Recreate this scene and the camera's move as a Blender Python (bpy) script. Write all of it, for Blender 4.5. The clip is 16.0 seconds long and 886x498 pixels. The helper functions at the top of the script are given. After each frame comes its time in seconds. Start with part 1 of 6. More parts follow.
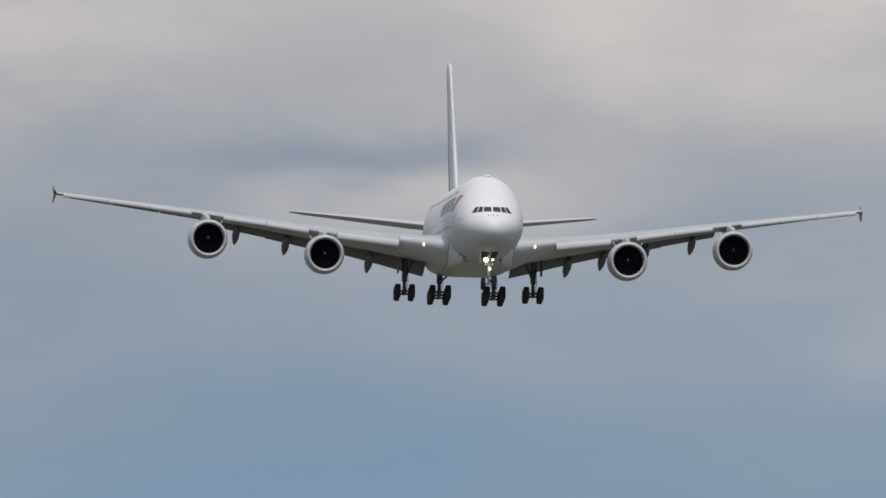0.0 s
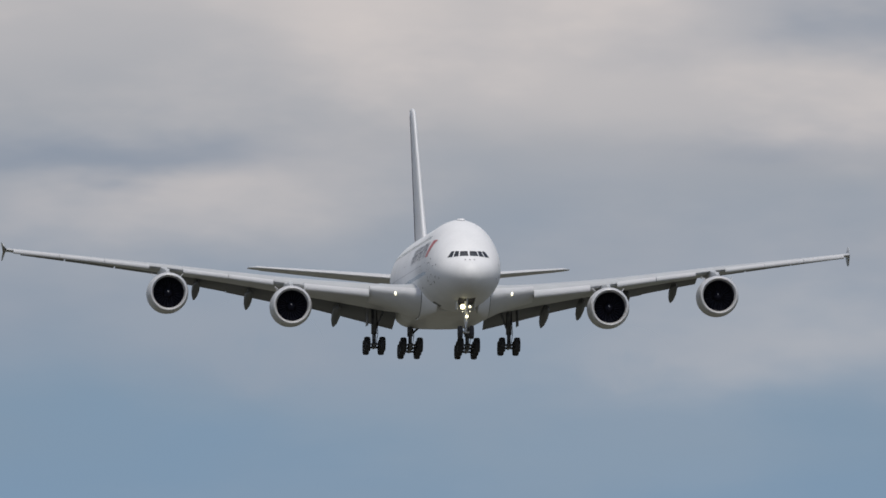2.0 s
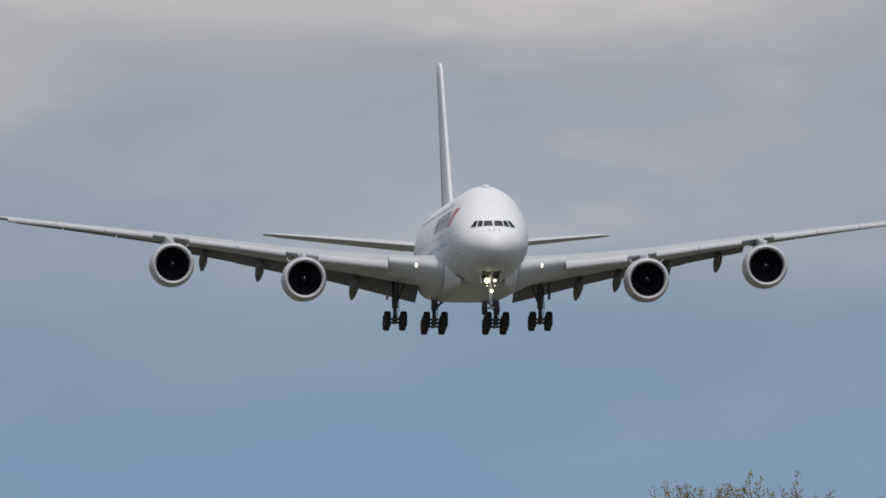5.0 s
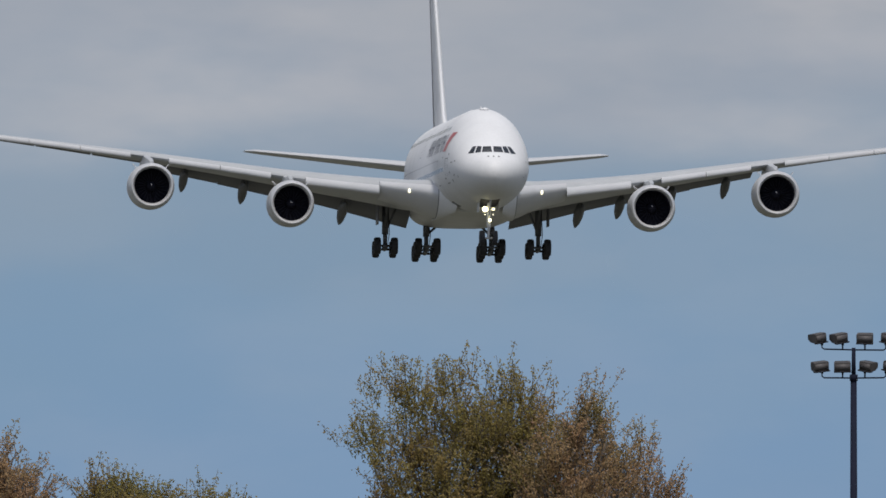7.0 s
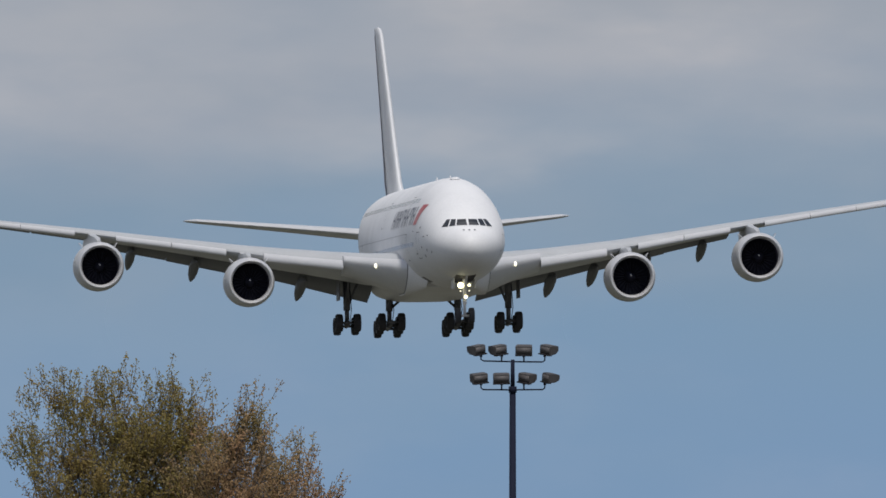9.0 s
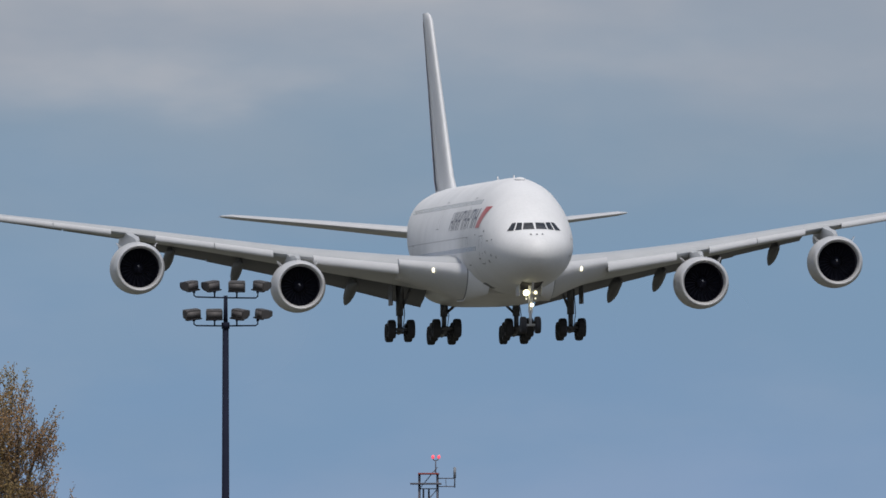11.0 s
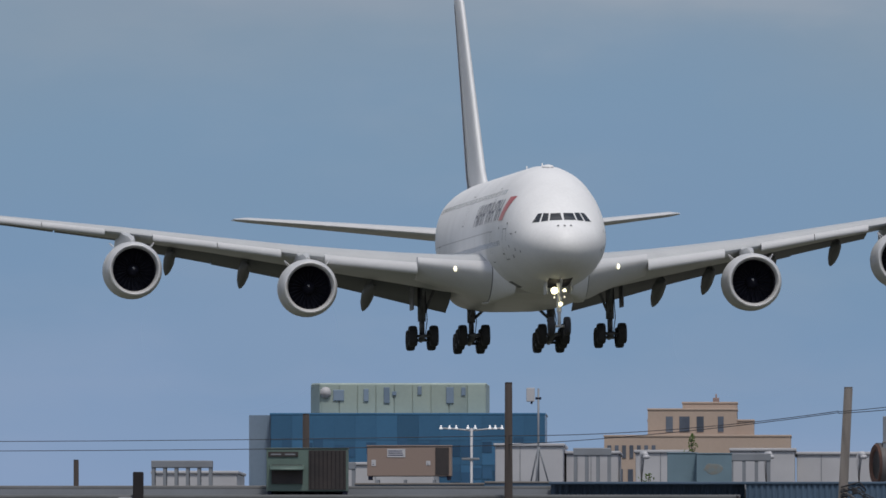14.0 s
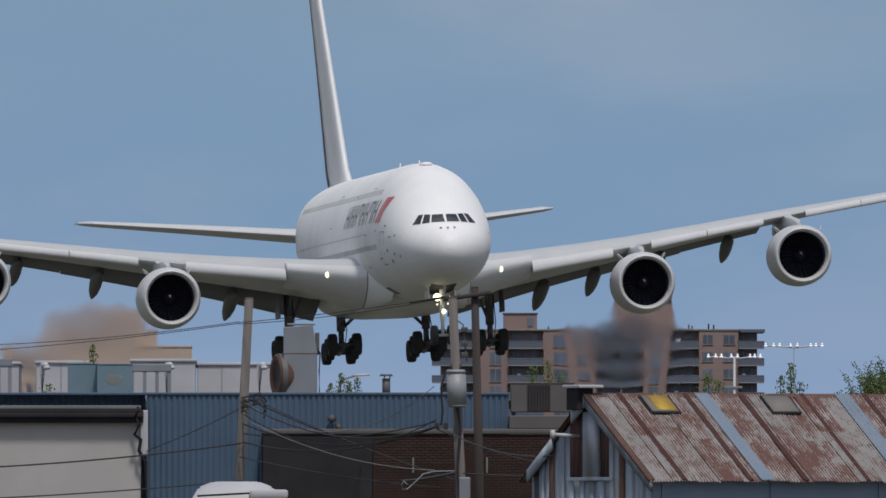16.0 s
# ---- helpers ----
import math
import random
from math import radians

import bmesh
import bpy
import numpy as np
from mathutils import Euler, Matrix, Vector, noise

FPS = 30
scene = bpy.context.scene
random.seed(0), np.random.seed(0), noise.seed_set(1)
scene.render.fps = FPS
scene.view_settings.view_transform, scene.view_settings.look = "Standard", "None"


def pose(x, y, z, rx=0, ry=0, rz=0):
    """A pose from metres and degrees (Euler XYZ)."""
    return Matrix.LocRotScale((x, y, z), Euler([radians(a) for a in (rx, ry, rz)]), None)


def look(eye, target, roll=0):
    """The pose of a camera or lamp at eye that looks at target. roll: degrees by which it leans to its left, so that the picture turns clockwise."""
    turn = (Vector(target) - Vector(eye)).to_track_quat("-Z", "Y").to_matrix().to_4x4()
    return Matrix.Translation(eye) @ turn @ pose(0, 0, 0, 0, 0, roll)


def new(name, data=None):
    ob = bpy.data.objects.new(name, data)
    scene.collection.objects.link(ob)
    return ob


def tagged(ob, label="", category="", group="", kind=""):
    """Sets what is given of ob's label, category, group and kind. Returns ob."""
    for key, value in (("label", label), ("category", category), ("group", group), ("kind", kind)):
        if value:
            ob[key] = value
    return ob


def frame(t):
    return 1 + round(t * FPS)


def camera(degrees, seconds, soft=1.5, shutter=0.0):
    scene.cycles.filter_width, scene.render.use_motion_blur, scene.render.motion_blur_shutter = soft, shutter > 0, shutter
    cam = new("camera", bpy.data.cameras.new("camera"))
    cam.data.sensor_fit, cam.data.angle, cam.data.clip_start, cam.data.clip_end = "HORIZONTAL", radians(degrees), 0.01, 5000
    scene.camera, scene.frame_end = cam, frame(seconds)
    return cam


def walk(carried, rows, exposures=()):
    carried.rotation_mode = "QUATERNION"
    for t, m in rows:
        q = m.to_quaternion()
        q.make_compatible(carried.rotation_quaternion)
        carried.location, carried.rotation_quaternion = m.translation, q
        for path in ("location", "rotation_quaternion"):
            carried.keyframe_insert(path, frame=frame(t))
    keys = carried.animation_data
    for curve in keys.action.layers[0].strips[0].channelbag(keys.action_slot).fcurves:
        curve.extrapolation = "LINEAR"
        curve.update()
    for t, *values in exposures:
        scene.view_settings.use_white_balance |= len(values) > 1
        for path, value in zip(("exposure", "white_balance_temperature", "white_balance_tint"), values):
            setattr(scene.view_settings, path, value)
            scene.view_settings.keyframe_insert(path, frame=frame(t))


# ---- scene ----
# ---- camera: stands on the ground at eye height and pans after the airliner ----
EYE = 2.0
CAMERA_ROWS = [  # seconds, tilt up, pan to the right (degrees)
    (0, 1.6495, -4.8205),
    (0.5, 1.6538, -4.7178),
    (1, 1.6616, -4.6237),
    (1.5, 1.6810, -4.4788),
    (2, 1.6473, -4.3479),
    (2.5, 1.6358, -4.2471),
    (3, 1.6252, -4.1109),
    (3.5, 1.5934, -3.9848),
    (3.7, 1.5587, -3.9285),
    (4.2, 1.5145, -3.8316),
    (4.75, 1.4653, -3.7215),
    (5.3, 1.4153, -3.6074),
    (5.8, 1.3693, -3.5001),
    (6, 1.3587, -3.4583),
    (6.5, 1.2036, -3.1996),
    (7, 1.1918, -3.1191),
    (7.5, 1.2475, -3.0072),
    (8, 1.2478, -2.8039),
    (8.5, 1.2628, -2.6849),
    (8.7, 1.2408, -2.5590),
    (9.2, 1.2045, -2.4223),
    (9.75, 1.1636, -2.2665),
    (10.3, 1.1217, -2.1049),
    (10.8, 1.0826, -1.9526),
    (11, 1.0906, -1.9005),
    (11.5, 1.0690, -1.7713),
    (12, 1.0369, -1.5900),
    (12.5, 1.0405, -1.3761),
    (13, 0.9967, -1.2033),
    (13.5, 0.9514, -1.0364),
    (14, 0.8442, -0.7524),
    (14.5, 0.7704, -0.4517),
    (15, 0.7557, -0.1680),
    (15.5, 0.7315, 0.1159),
    (16, 0.6710, 0.4105),
]
cam = camera(1.7188, 16.0, soft=1.6)
walk(cam, [(t, pose(0, 0, EYE, 90 + tilt, 0, -pan)) for t, tilt, pan in CAMERA_ROWS],
     exposures=[(0, -0.04), (2, -0.04), (3, -0.06), (3.7, -0.08), (6, 0.0), (11, 0.0), (12, -0.05), (13.5, -0.07), (14, -0.06), (14.5, 0.0), (16, 0.0)])

# ---- sky and sun ----
SUN_AZIMUTH, SUN_HEIGHT = 164.0, 61.0  # degrees clockwise from +Y, degrees up


def make_world():
    world = bpy.data.worlds.new("sky")
    scene.world = world
    world.use_nodes = True
    nt = world.node_tree
    nt.nodes.clear()
    n, link = nt.nodes.new, nt.links.new
    out = n("ShaderNodeOutputWorld")
    back = n("ShaderNodeBackground")
    link(back.outputs[0], out.inputs[0])
    coord = n("ShaderNodeTexCoord")
    sep = n("ShaderNodeSeparateXYZ")
    link(coord.outputs["Generated"], sep.inputs[0])

    sky = n("ShaderNodeTexSky")
    sky.sky_type = "NISHITA"
    sky.sun_disc = False
    sky.sun_elevation = radians(SUN_HEIGHT)
    sky.sun_rotation = radians(SUN_AZIMUTH)
    sky.air_density, sky.dust_density = 1.0, 1.0
    dim = n("ShaderNodeVectorMath")
    dim.operation = "SCALE"
    dim.inputs["Scale"].default_value = 0.10
    link(sky.outputs[0], dim.inputs[0])

    def noise_of(sx, sy, sz, detail, rough, shift=0.0):
        m = n("ShaderNodeMapping")
        m.inputs["Scale"].default_value = (sx, sy, sz)
        m.inputs["Location"].default_value = (shift, shift * 0.3, shift * 0.7)
        link(coord.outputs["Generated"], m.inputs["Vector"])
        t = n("ShaderNodeTexNoise")
        t.inputs["Scale"].default_value = 1.0
        t.inputs["Detail"].default_value = detail
        t.inputs["Roughness"].default_value = rough
        link(m.outputs[0], t.inputs["Vector"])
        return t.outputs["Fac"]

    def math_node(op, a, b, clamp=False):
        k = n("ShaderNodeMath")
        k.operation = op
        k.use_clamp = clamp
        for i, v in enumerate((a, b)):
            if isinstance(v, (int, float)):
                k.inputs[i].default_value = v
            else:
                link(v, k.inputs[i])
        return k.outputs[0]

    # low veil of thin cloud over the horizon, blue below and warm grey above
    warp = noise_of(60, 60, 170, 3, 0.5, 2.0)
    height = math_node("ADD", sep.outputs["Z"], math_node("MULTIPLY", math_node("SUBTRACT", warp, 0.5), 0.009))
    ramp = n("ShaderNodeValToRGB")
    link(math_node("MULTIPLY", height, 25.0, True), ramp.inputs[0])
    stops = [(0.0, (0.276, 0.370, 0.557)), (0.14, (0.248, 0.348, 0.536)), (0.30, (0.197, 0.312, 0.480)), (0.45, (0.203, 0.315, 0.455)),
             (0.56, (0.225, 0.316, 0.423)), (0.68, (0.284, 0.338, 0.417)), (0.80, (0.345, 0.372, 0.417)), (1.0, (0.483, 0.475, 0.491))]
    el = ramp.color_ramp.elements
    while len(el) < len(stops):
        el.new(0.5)
    for e, (p, c) in zip(el, stops):
        e.position, e.color = p, (*c, 1)

    # banks of cloud: bearing and height in degrees, half width, half height, weight; frayed by noise
    frays = [noise_of(52, 52, 150, 5, 0.55, k) for k in (7.1, 3.4)]
    bearing = math_node("ADD", math_node("MULTIPLY", math_node("DIVIDE", sep.outputs["X"], sep.outputs["Y"]), 57.3),
                        math_node("MULTIPLY", math_node("SUBTRACT", frays[0], 0.5), 0.9))
    rising = math_node("ADD", math_node("MULTIPLY", math_node("DIVIDE", sep.outputs["Z"], sep.outputs["Y"]), 57.3),
                       math_node("MULTIPLY", math_node("SUBTRACT", frays[1], 0.5), 0.45))

    def banks(rows):
        total = None
        for az, up_to, w, h, weight in rows:
            dx = math_node("DIVIDE", math_node("SUBTRACT", bearing, az), w)
            dz = math_node("DIVIDE", math_node("SUBTRACT", rising, up_to), h)
            r2 = math_node("ADD", math_node("MULTIPLY", dx, dx), math_node("MULTIPLY", dz, dz))
            k = math_node("MULTIPLY", math_node("POWER", 2.7183, math_node("MULTIPLY", r2, -1.0)), weight)
            total = k if total is None else math_node("ADD", total, k)
        return total

    heap = noise_of(75, 75, 190, 5.0, 0.52, 5.3)
    heap_ramp = n("ShaderNodeMapRange")
    heap_ramp.interpolation_type = "SMOOTHSTEP"
    link(heap, heap_ramp.inputs[0])
    heap_ramp.inputs[1].default_value, heap_ramp.inputs[2].default_value = 0.40, 0.70
    rise = n("ShaderNodeMapRange")
    rise.interpolation_type = "SMOOTHSTEP"
    link(height, rise.inputs[0])
    rise.inputs[1].default_value, rise.inputs[2].default_value = 0.0235, 0.036
    rise.inputs[3].default_value, rise.inputs[4].default_value = 0.07, 0.32
    lit = banks([(-4.15, 2.03, 0.70, 0.20, 0.95), (-5.55, 2.10, 0.50, 0.12, 0.60), (-4.85, 1.72, 0.36, 0.08, 0.42), (-3.30, 1.90, 0.34, 0.10, 0.48),
                 (-3.55, 1.50, 0.55, 0.11, 0.36), (-2.20, 1.63, 0.50, 0.10, 0.46), (-2.40, 1.42, 0.32, 0.06, 0.26), (-1.35, 1.50, 0.60, 0.08, 0.20),
                 (-0.30, 1.36, 0.9, 0.07, 0.16), (0.9, 1.08, 0.5, 0.10, 0.22)])
    warm = n("ShaderNodeMix")
    warm.data_type = "RGBA"
    spread = math_node("MULTIPLY", lit, math_node("ADD", math_node("MULTIPLY", heap_ramp.outputs[0], 0.55), 0.62))
    link(math_node("ADD", spread, math_node("MULTIPLY", heap_ramp.outputs[0], rise.outputs[0]), True), warm.inputs["Factor"])
    link(ramp.outputs[0], warm.inputs["A"])
    warm.inputs["B"].default_value = (0.63, 0.585, 0.572, 1)
    # dark blue-grey hollows between them
    gap = noise_of(95, 95, 240, 2.5, 0.45, 11.0)
    gap_ramp = n("ShaderNodeMapRange")
    gap_ramp.interpolation_type = "SMOOTHSTEP"
    link(gap, gap_ramp.inputs[0])
    gap_ramp.inputs[1].default_value, gap_ramp.inputs[2].default_value = 0.50, 0.72
    shade = banks([(-5.05, 1.81, 0.36, 0.055, 0.75), (-3.65, 1.87, 0.22, 0.06, 0.45), (-3.50, 2.12, 0.18, 0.05, 0.55), (-5.6, 1.60, 0.40, 0.25, 0.25)])
    cool = n("ShaderNodeMix")
    cool.data_type = "RGBA"
    link(math_node("ADD", shade, math_node("MULTIPLY", gap_ramp.outputs[0], math_node("MULTIPLY", rise.outputs[0], 0.5)), True), cool.inputs["Factor"])
    link(warm.outputs["Result"], cool.inputs["A"])
    cool.inputs["B"].default_value = (0.245, 0.295, 0.375, 1)

    # the rest of the dome: blue with broken white cloud
    dome_noise = noise_of(2.2, 2.2, 4.0, 5, 0.55, 1.0)
    dome_ramp = n("ShaderNodeMapRange")
    link(dome_noise, dome_ramp.inputs[0])
    dome_ramp.inputs[1].default_value, dome_ramp.inputs[2].default_value = 0.40, 0.62
    dome = n("ShaderNodeMix")
    dome.data_type = "RGBA"
    link(dome_ramp.outputs[0], dome.inputs["Factor"])
    link(dim.outputs[0], dome.inputs["A"])
    dome.inputs["B"].default_value = (0.51, 0.52, 0.56, 1)
    up = n("ShaderNodeMapRange")
    up.interpolation_type = "SMOOTHSTEP"
    link(sep.outputs["Z"], up.inputs[0])
    up.inputs[1].default_value, up.inputs[2].default_value = 0.05, 0.14
    both = n("ShaderNodeMix")
    both.data_type = "RGBA"
    link(up.outputs[0], both.inputs["Factor"])
    link(cool.outputs["Result"], both.inputs["A"])
    link(dome.outputs["Result"], both.inputs["B"])
    link(both.outputs["Result"], back.inputs["Color"])
    back.inputs["Strength"].default_value = 0.985


make_world()
sun = new("sun", bpy.data.lights.new("sun", "SUN"))
sun.data.energy, sun.data.angle, sun.data.color = 2.45, radians(8), (1.0, 0.955, 0.89)
a, h = radians(SUN_AZIMUTH), radians(SUN_HEIGHT)
sun.matrix_world = look((300 * math.sin(a), 300 * math.cos(a), 300 * math.tan(h)), (0, 0, 0))


# ---- materials ----
def material(name, colour, rough=0.5, metal=0.0, other=None, scale=3.0, amount=0.5, bump=0.0, fine=40.0, spread=0.0, coat=0.0, emit=None,
             stretch=(1, 1, 1), islands=False):
    """A surface with stains at one scale, grain at a finer one, and a tint that varies from piece to piece."""
    m = bpy.data.materials.new(name)
    m.use_nodes = True
    nt = m.node_tree
    n, link = nt.nodes.new, nt.links.new
    b = nt.nodes["Principled BSDF"]
    b.inputs["Roughness"].default_value, b.inputs["Metallic"].default_value = rough, metal
    b.inputs["Coat Weight"].default_value, b.inputs["Coat Roughness"].default_value = coat, 0.4
    coord = n("ShaderNodeTexCoord")
    mapping = n("ShaderNodeMapping")
    mapping.inputs["Scale"].default_value = stretch
    link(coord.outputs["Object"], mapping.inputs["Vector"])
    big = n("ShaderNodeTexNoise")
    big.inputs["Scale"].default_value, big.inputs["Detail"].default_value = scale, 5
    link(mapping.outputs[0], big.inputs["Vector"])
    grain = n("ShaderNodeTexNoise")
    grain.inputs["Scale"].default_value, grain.inputs["Detail"].default_value = fine, 3
    link(mapping.outputs[0], grain.inputs["Vector"])
    ramp = n("ShaderNodeMapRange")
    link(big.outputs["Fac"], ramp.inputs[0])
    ramp.inputs[1].default_value, ramp.inputs[2].default_value = 0.35, 0.68
    ramp.inputs[3].default_value, ramp.inputs[4].default_value = 0.0, amount
    mix = n("ShaderNodeMix")
    mix.data_type = "RGBA"
    link(ramp.outputs[0], mix.inputs["Factor"])
    mix.inputs["A"].default_value = (*colour, 1)
    mix.inputs["B"].default_value = (*(other or [v * 0.75 for v in colour]), 1)
    tone = n("ShaderNodeHueSaturation")
    link(mix.outputs["Result"], tone.inputs["Color"])
    value = n("ShaderNodeMapRange")
    link(grain.outputs["Fac"], value.inputs[0])
    value.inputs[3].default_value, value.inputs[4].default_value = 0.93, 1.07
    last = value.outputs[0]
    if spread:
        if islands:
            info = n("ShaderNodeNewGeometry").outputs["Random Per Island"]
        else:
            info = n("ShaderNodeObjectInfo").outputs["Random"]
        tint = n("ShaderNodeMapRange")
        link(info, tint.inputs[0])
        tint.inputs[3].default_value, tint.inputs[4].default_value = 1 - spread, 1 + spread
        mul = n("ShaderNodeMath")
        mul.operation = "MULTIPLY"
        link(last, mul.inputs[0])
        link(tint.outputs[0], mul.inputs[1])
        last = mul.outputs[0]
    link(last, tone.inputs["Value"])
    link(tone.outputs[0], b.inputs["Base Color"])
    if bump:
        k = n("ShaderNodeBump")
        k.inputs["Strength"].default_value = bump
        k.inputs["Distance"].default_value = 0.02
        link(grain.outputs["Fac"], k.inputs["Height"])
        link(k.outputs[0], b.inputs["Normal"])
    if emit:
        b.inputs["Emission Color"].default_value = (*emit[:3], 1)
        b.inputs["Emission Strength"].default_value = emit[3]
    return m


def rusty_sheet():
    """Galvanised roofing gone to rust: sheet by sheet, in blotches, and first along the troughs of the corrugation."""
    m = material("rusty_sheet", (0.250, 0.240, 0.240), 0.8, 0.0, (0.18, 0.168, 0.165), 1.5, 0.6, 0.3, 30, 0.12)
    nt = m.node_tree
    n, link = nt.nodes.new, nt.links.new
    b = nt.nodes["Principled BSDF"]
    base = b.inputs["Base Color"].links[0].from_socket
    coord = n("ShaderNodeTexCoord")
    info = n("ShaderNodeObjectInfo")

    def value(op, p, q):
        k = n("ShaderNodeMath")
        k.operation = op
        for i, v in enumerate((p, q)):
            if isinstance(v, (int, float)):
                k.inputs[i].default_value = v
            else:
                link(v, k.inputs[i])
        return k.outputs[0]

    def streaks(size, scale, detail):
        mapping = n("ShaderNodeMapping")
        mapping.inputs["Scale"].default_value = size
        link(coord.outputs["Object"], mapping.inputs["Vector"])
        off = n("ShaderNodeVectorMath")
        off.operation = "ADD"
        link(mapping.outputs[0], off.inputs[0])
        link(value("MULTIPLY", info.outputs["Random"], 60.0), off.inputs[1])
        t = n("ShaderNodeTexNoise")
        t.inputs["Scale"].default_value, t.inputs["Detail"].default_value, t.inputs["Roughness"].default_value = scale, detail, 0.65
        link(off.outputs[0], t.inputs["Vector"])
        return t.outputs["Fac"]

    blotch = streaks((2.2, 0.9, 0.9), 1.3, 5)
    speck = streaks((14.0, 5.0, 5.0), 1.6, 3)
    sep = n("ShaderNodeSeparateXYZ")
    link(coord.outputs["Object"], sep.inputs[0])
    wave = value("SINE", value("MULTIPLY", value("ADD", sep.outputs["X"], 0.15), 2 * math.pi / 0.0775), 0.0)
    total = value("ADD", blotch, value("MULTIPLY", value("SUBTRACT", speck, 0.5), 0.45))
    total = value("ADD", total, value("MULTIPLY", wave, -0.10))
    total = value("ADD", total, value("MULTIPLY", info.outputs["Random"], 0.20))
    r = n("ShaderNodeMapRange")
    link(total, r.inputs[0])
    r.inputs[1].default_value, r.inputs[2].default_value = 0.51, 0.67
    r.inputs[4].default_value = 0.95
    mix = n("ShaderNodeMix")
    mix.data_type = "RGBA"
    link(r.outputs[0], mix.inputs["Factor"])
    link(base, mix.inputs["A"])
    mix.inputs["B"].default_value = (0.095, 0.037, 0.028, 1)
    link(mix.outputs["Result"], b.inputs["Base Color"])
    return m


def hot_air(name="hot_air", bend=0.0028):
    """Exhaust air: bends and scatters light very slightly, most along its axis and not at all at its rim."""
    m = bpy.data.materials.new(name)
    m.use_nodes = True
    nt = m.node_tree
    nt.nodes.clear()
    n, link = nt.nodes.new, nt.links.new
    out = n("ShaderNodeOutputMaterial")
    r = n("ShaderNodeBsdfRefraction")
    r.inputs["Roughness"].default_value = 0.5
    r.inputs["Color"].default_value = (1.0, 1.0, 1.0, 1)
    coord = n("ShaderNodeTexCoord")
    flat = n("ShaderNodeVectorMath")
    flat.operation = "MULTIPLY"
    flat.inputs[1].default_value = (1 / 5.2, 0.0, 1 / 3.6)
    link(coord.outputs["Object"], flat.inputs[0])
    length = n("ShaderNodeVectorMath")
    length.operation = "LENGTH"
    link(flat.outputs[0], length.inputs[0])
    fall = n("ShaderNodeMapRange")
    fall.interpolation_type = "SMOOTHSTEP"
    link(length.outputs["Value"], fall.inputs[0])
    fall.inputs[1].default_value, fall.inputs[2].default_value = 0.2, 0.92
    fall.inputs[3].default_value, fall.inputs[4].default_value = bend, 0.0
    swirl = n("ShaderNodeTexNoise")
    swirl.inputs["Scale"].default_value, swirl.inputs["Detail"].default_value = 0.55, 4
    link(coord.outputs["Object"], swirl.inputs["Vector"])
    patchy = n("ShaderNodeMapRange")
    link(swirl.outputs["Fac"], patchy.inputs[0])
    patchy.inputs[1].default_value, patchy.inputs[2].default_value = 0.32, 0.70
    thin = n("ShaderNodeMath")
    thin.operation = "MULTIPLY"
    link(fall.outputs[0], thin.inputs[0])
    link(patchy.outputs[0], thin.inputs[1])
    index = n("ShaderNodeMath")
    index.inputs[1].default_value = 1.000005
    link(thin.outputs[0], index.inputs[0])
    link(index.outputs[0], r.inputs["IOR"])
    link(r.outputs[0], out.inputs[0])
    return m


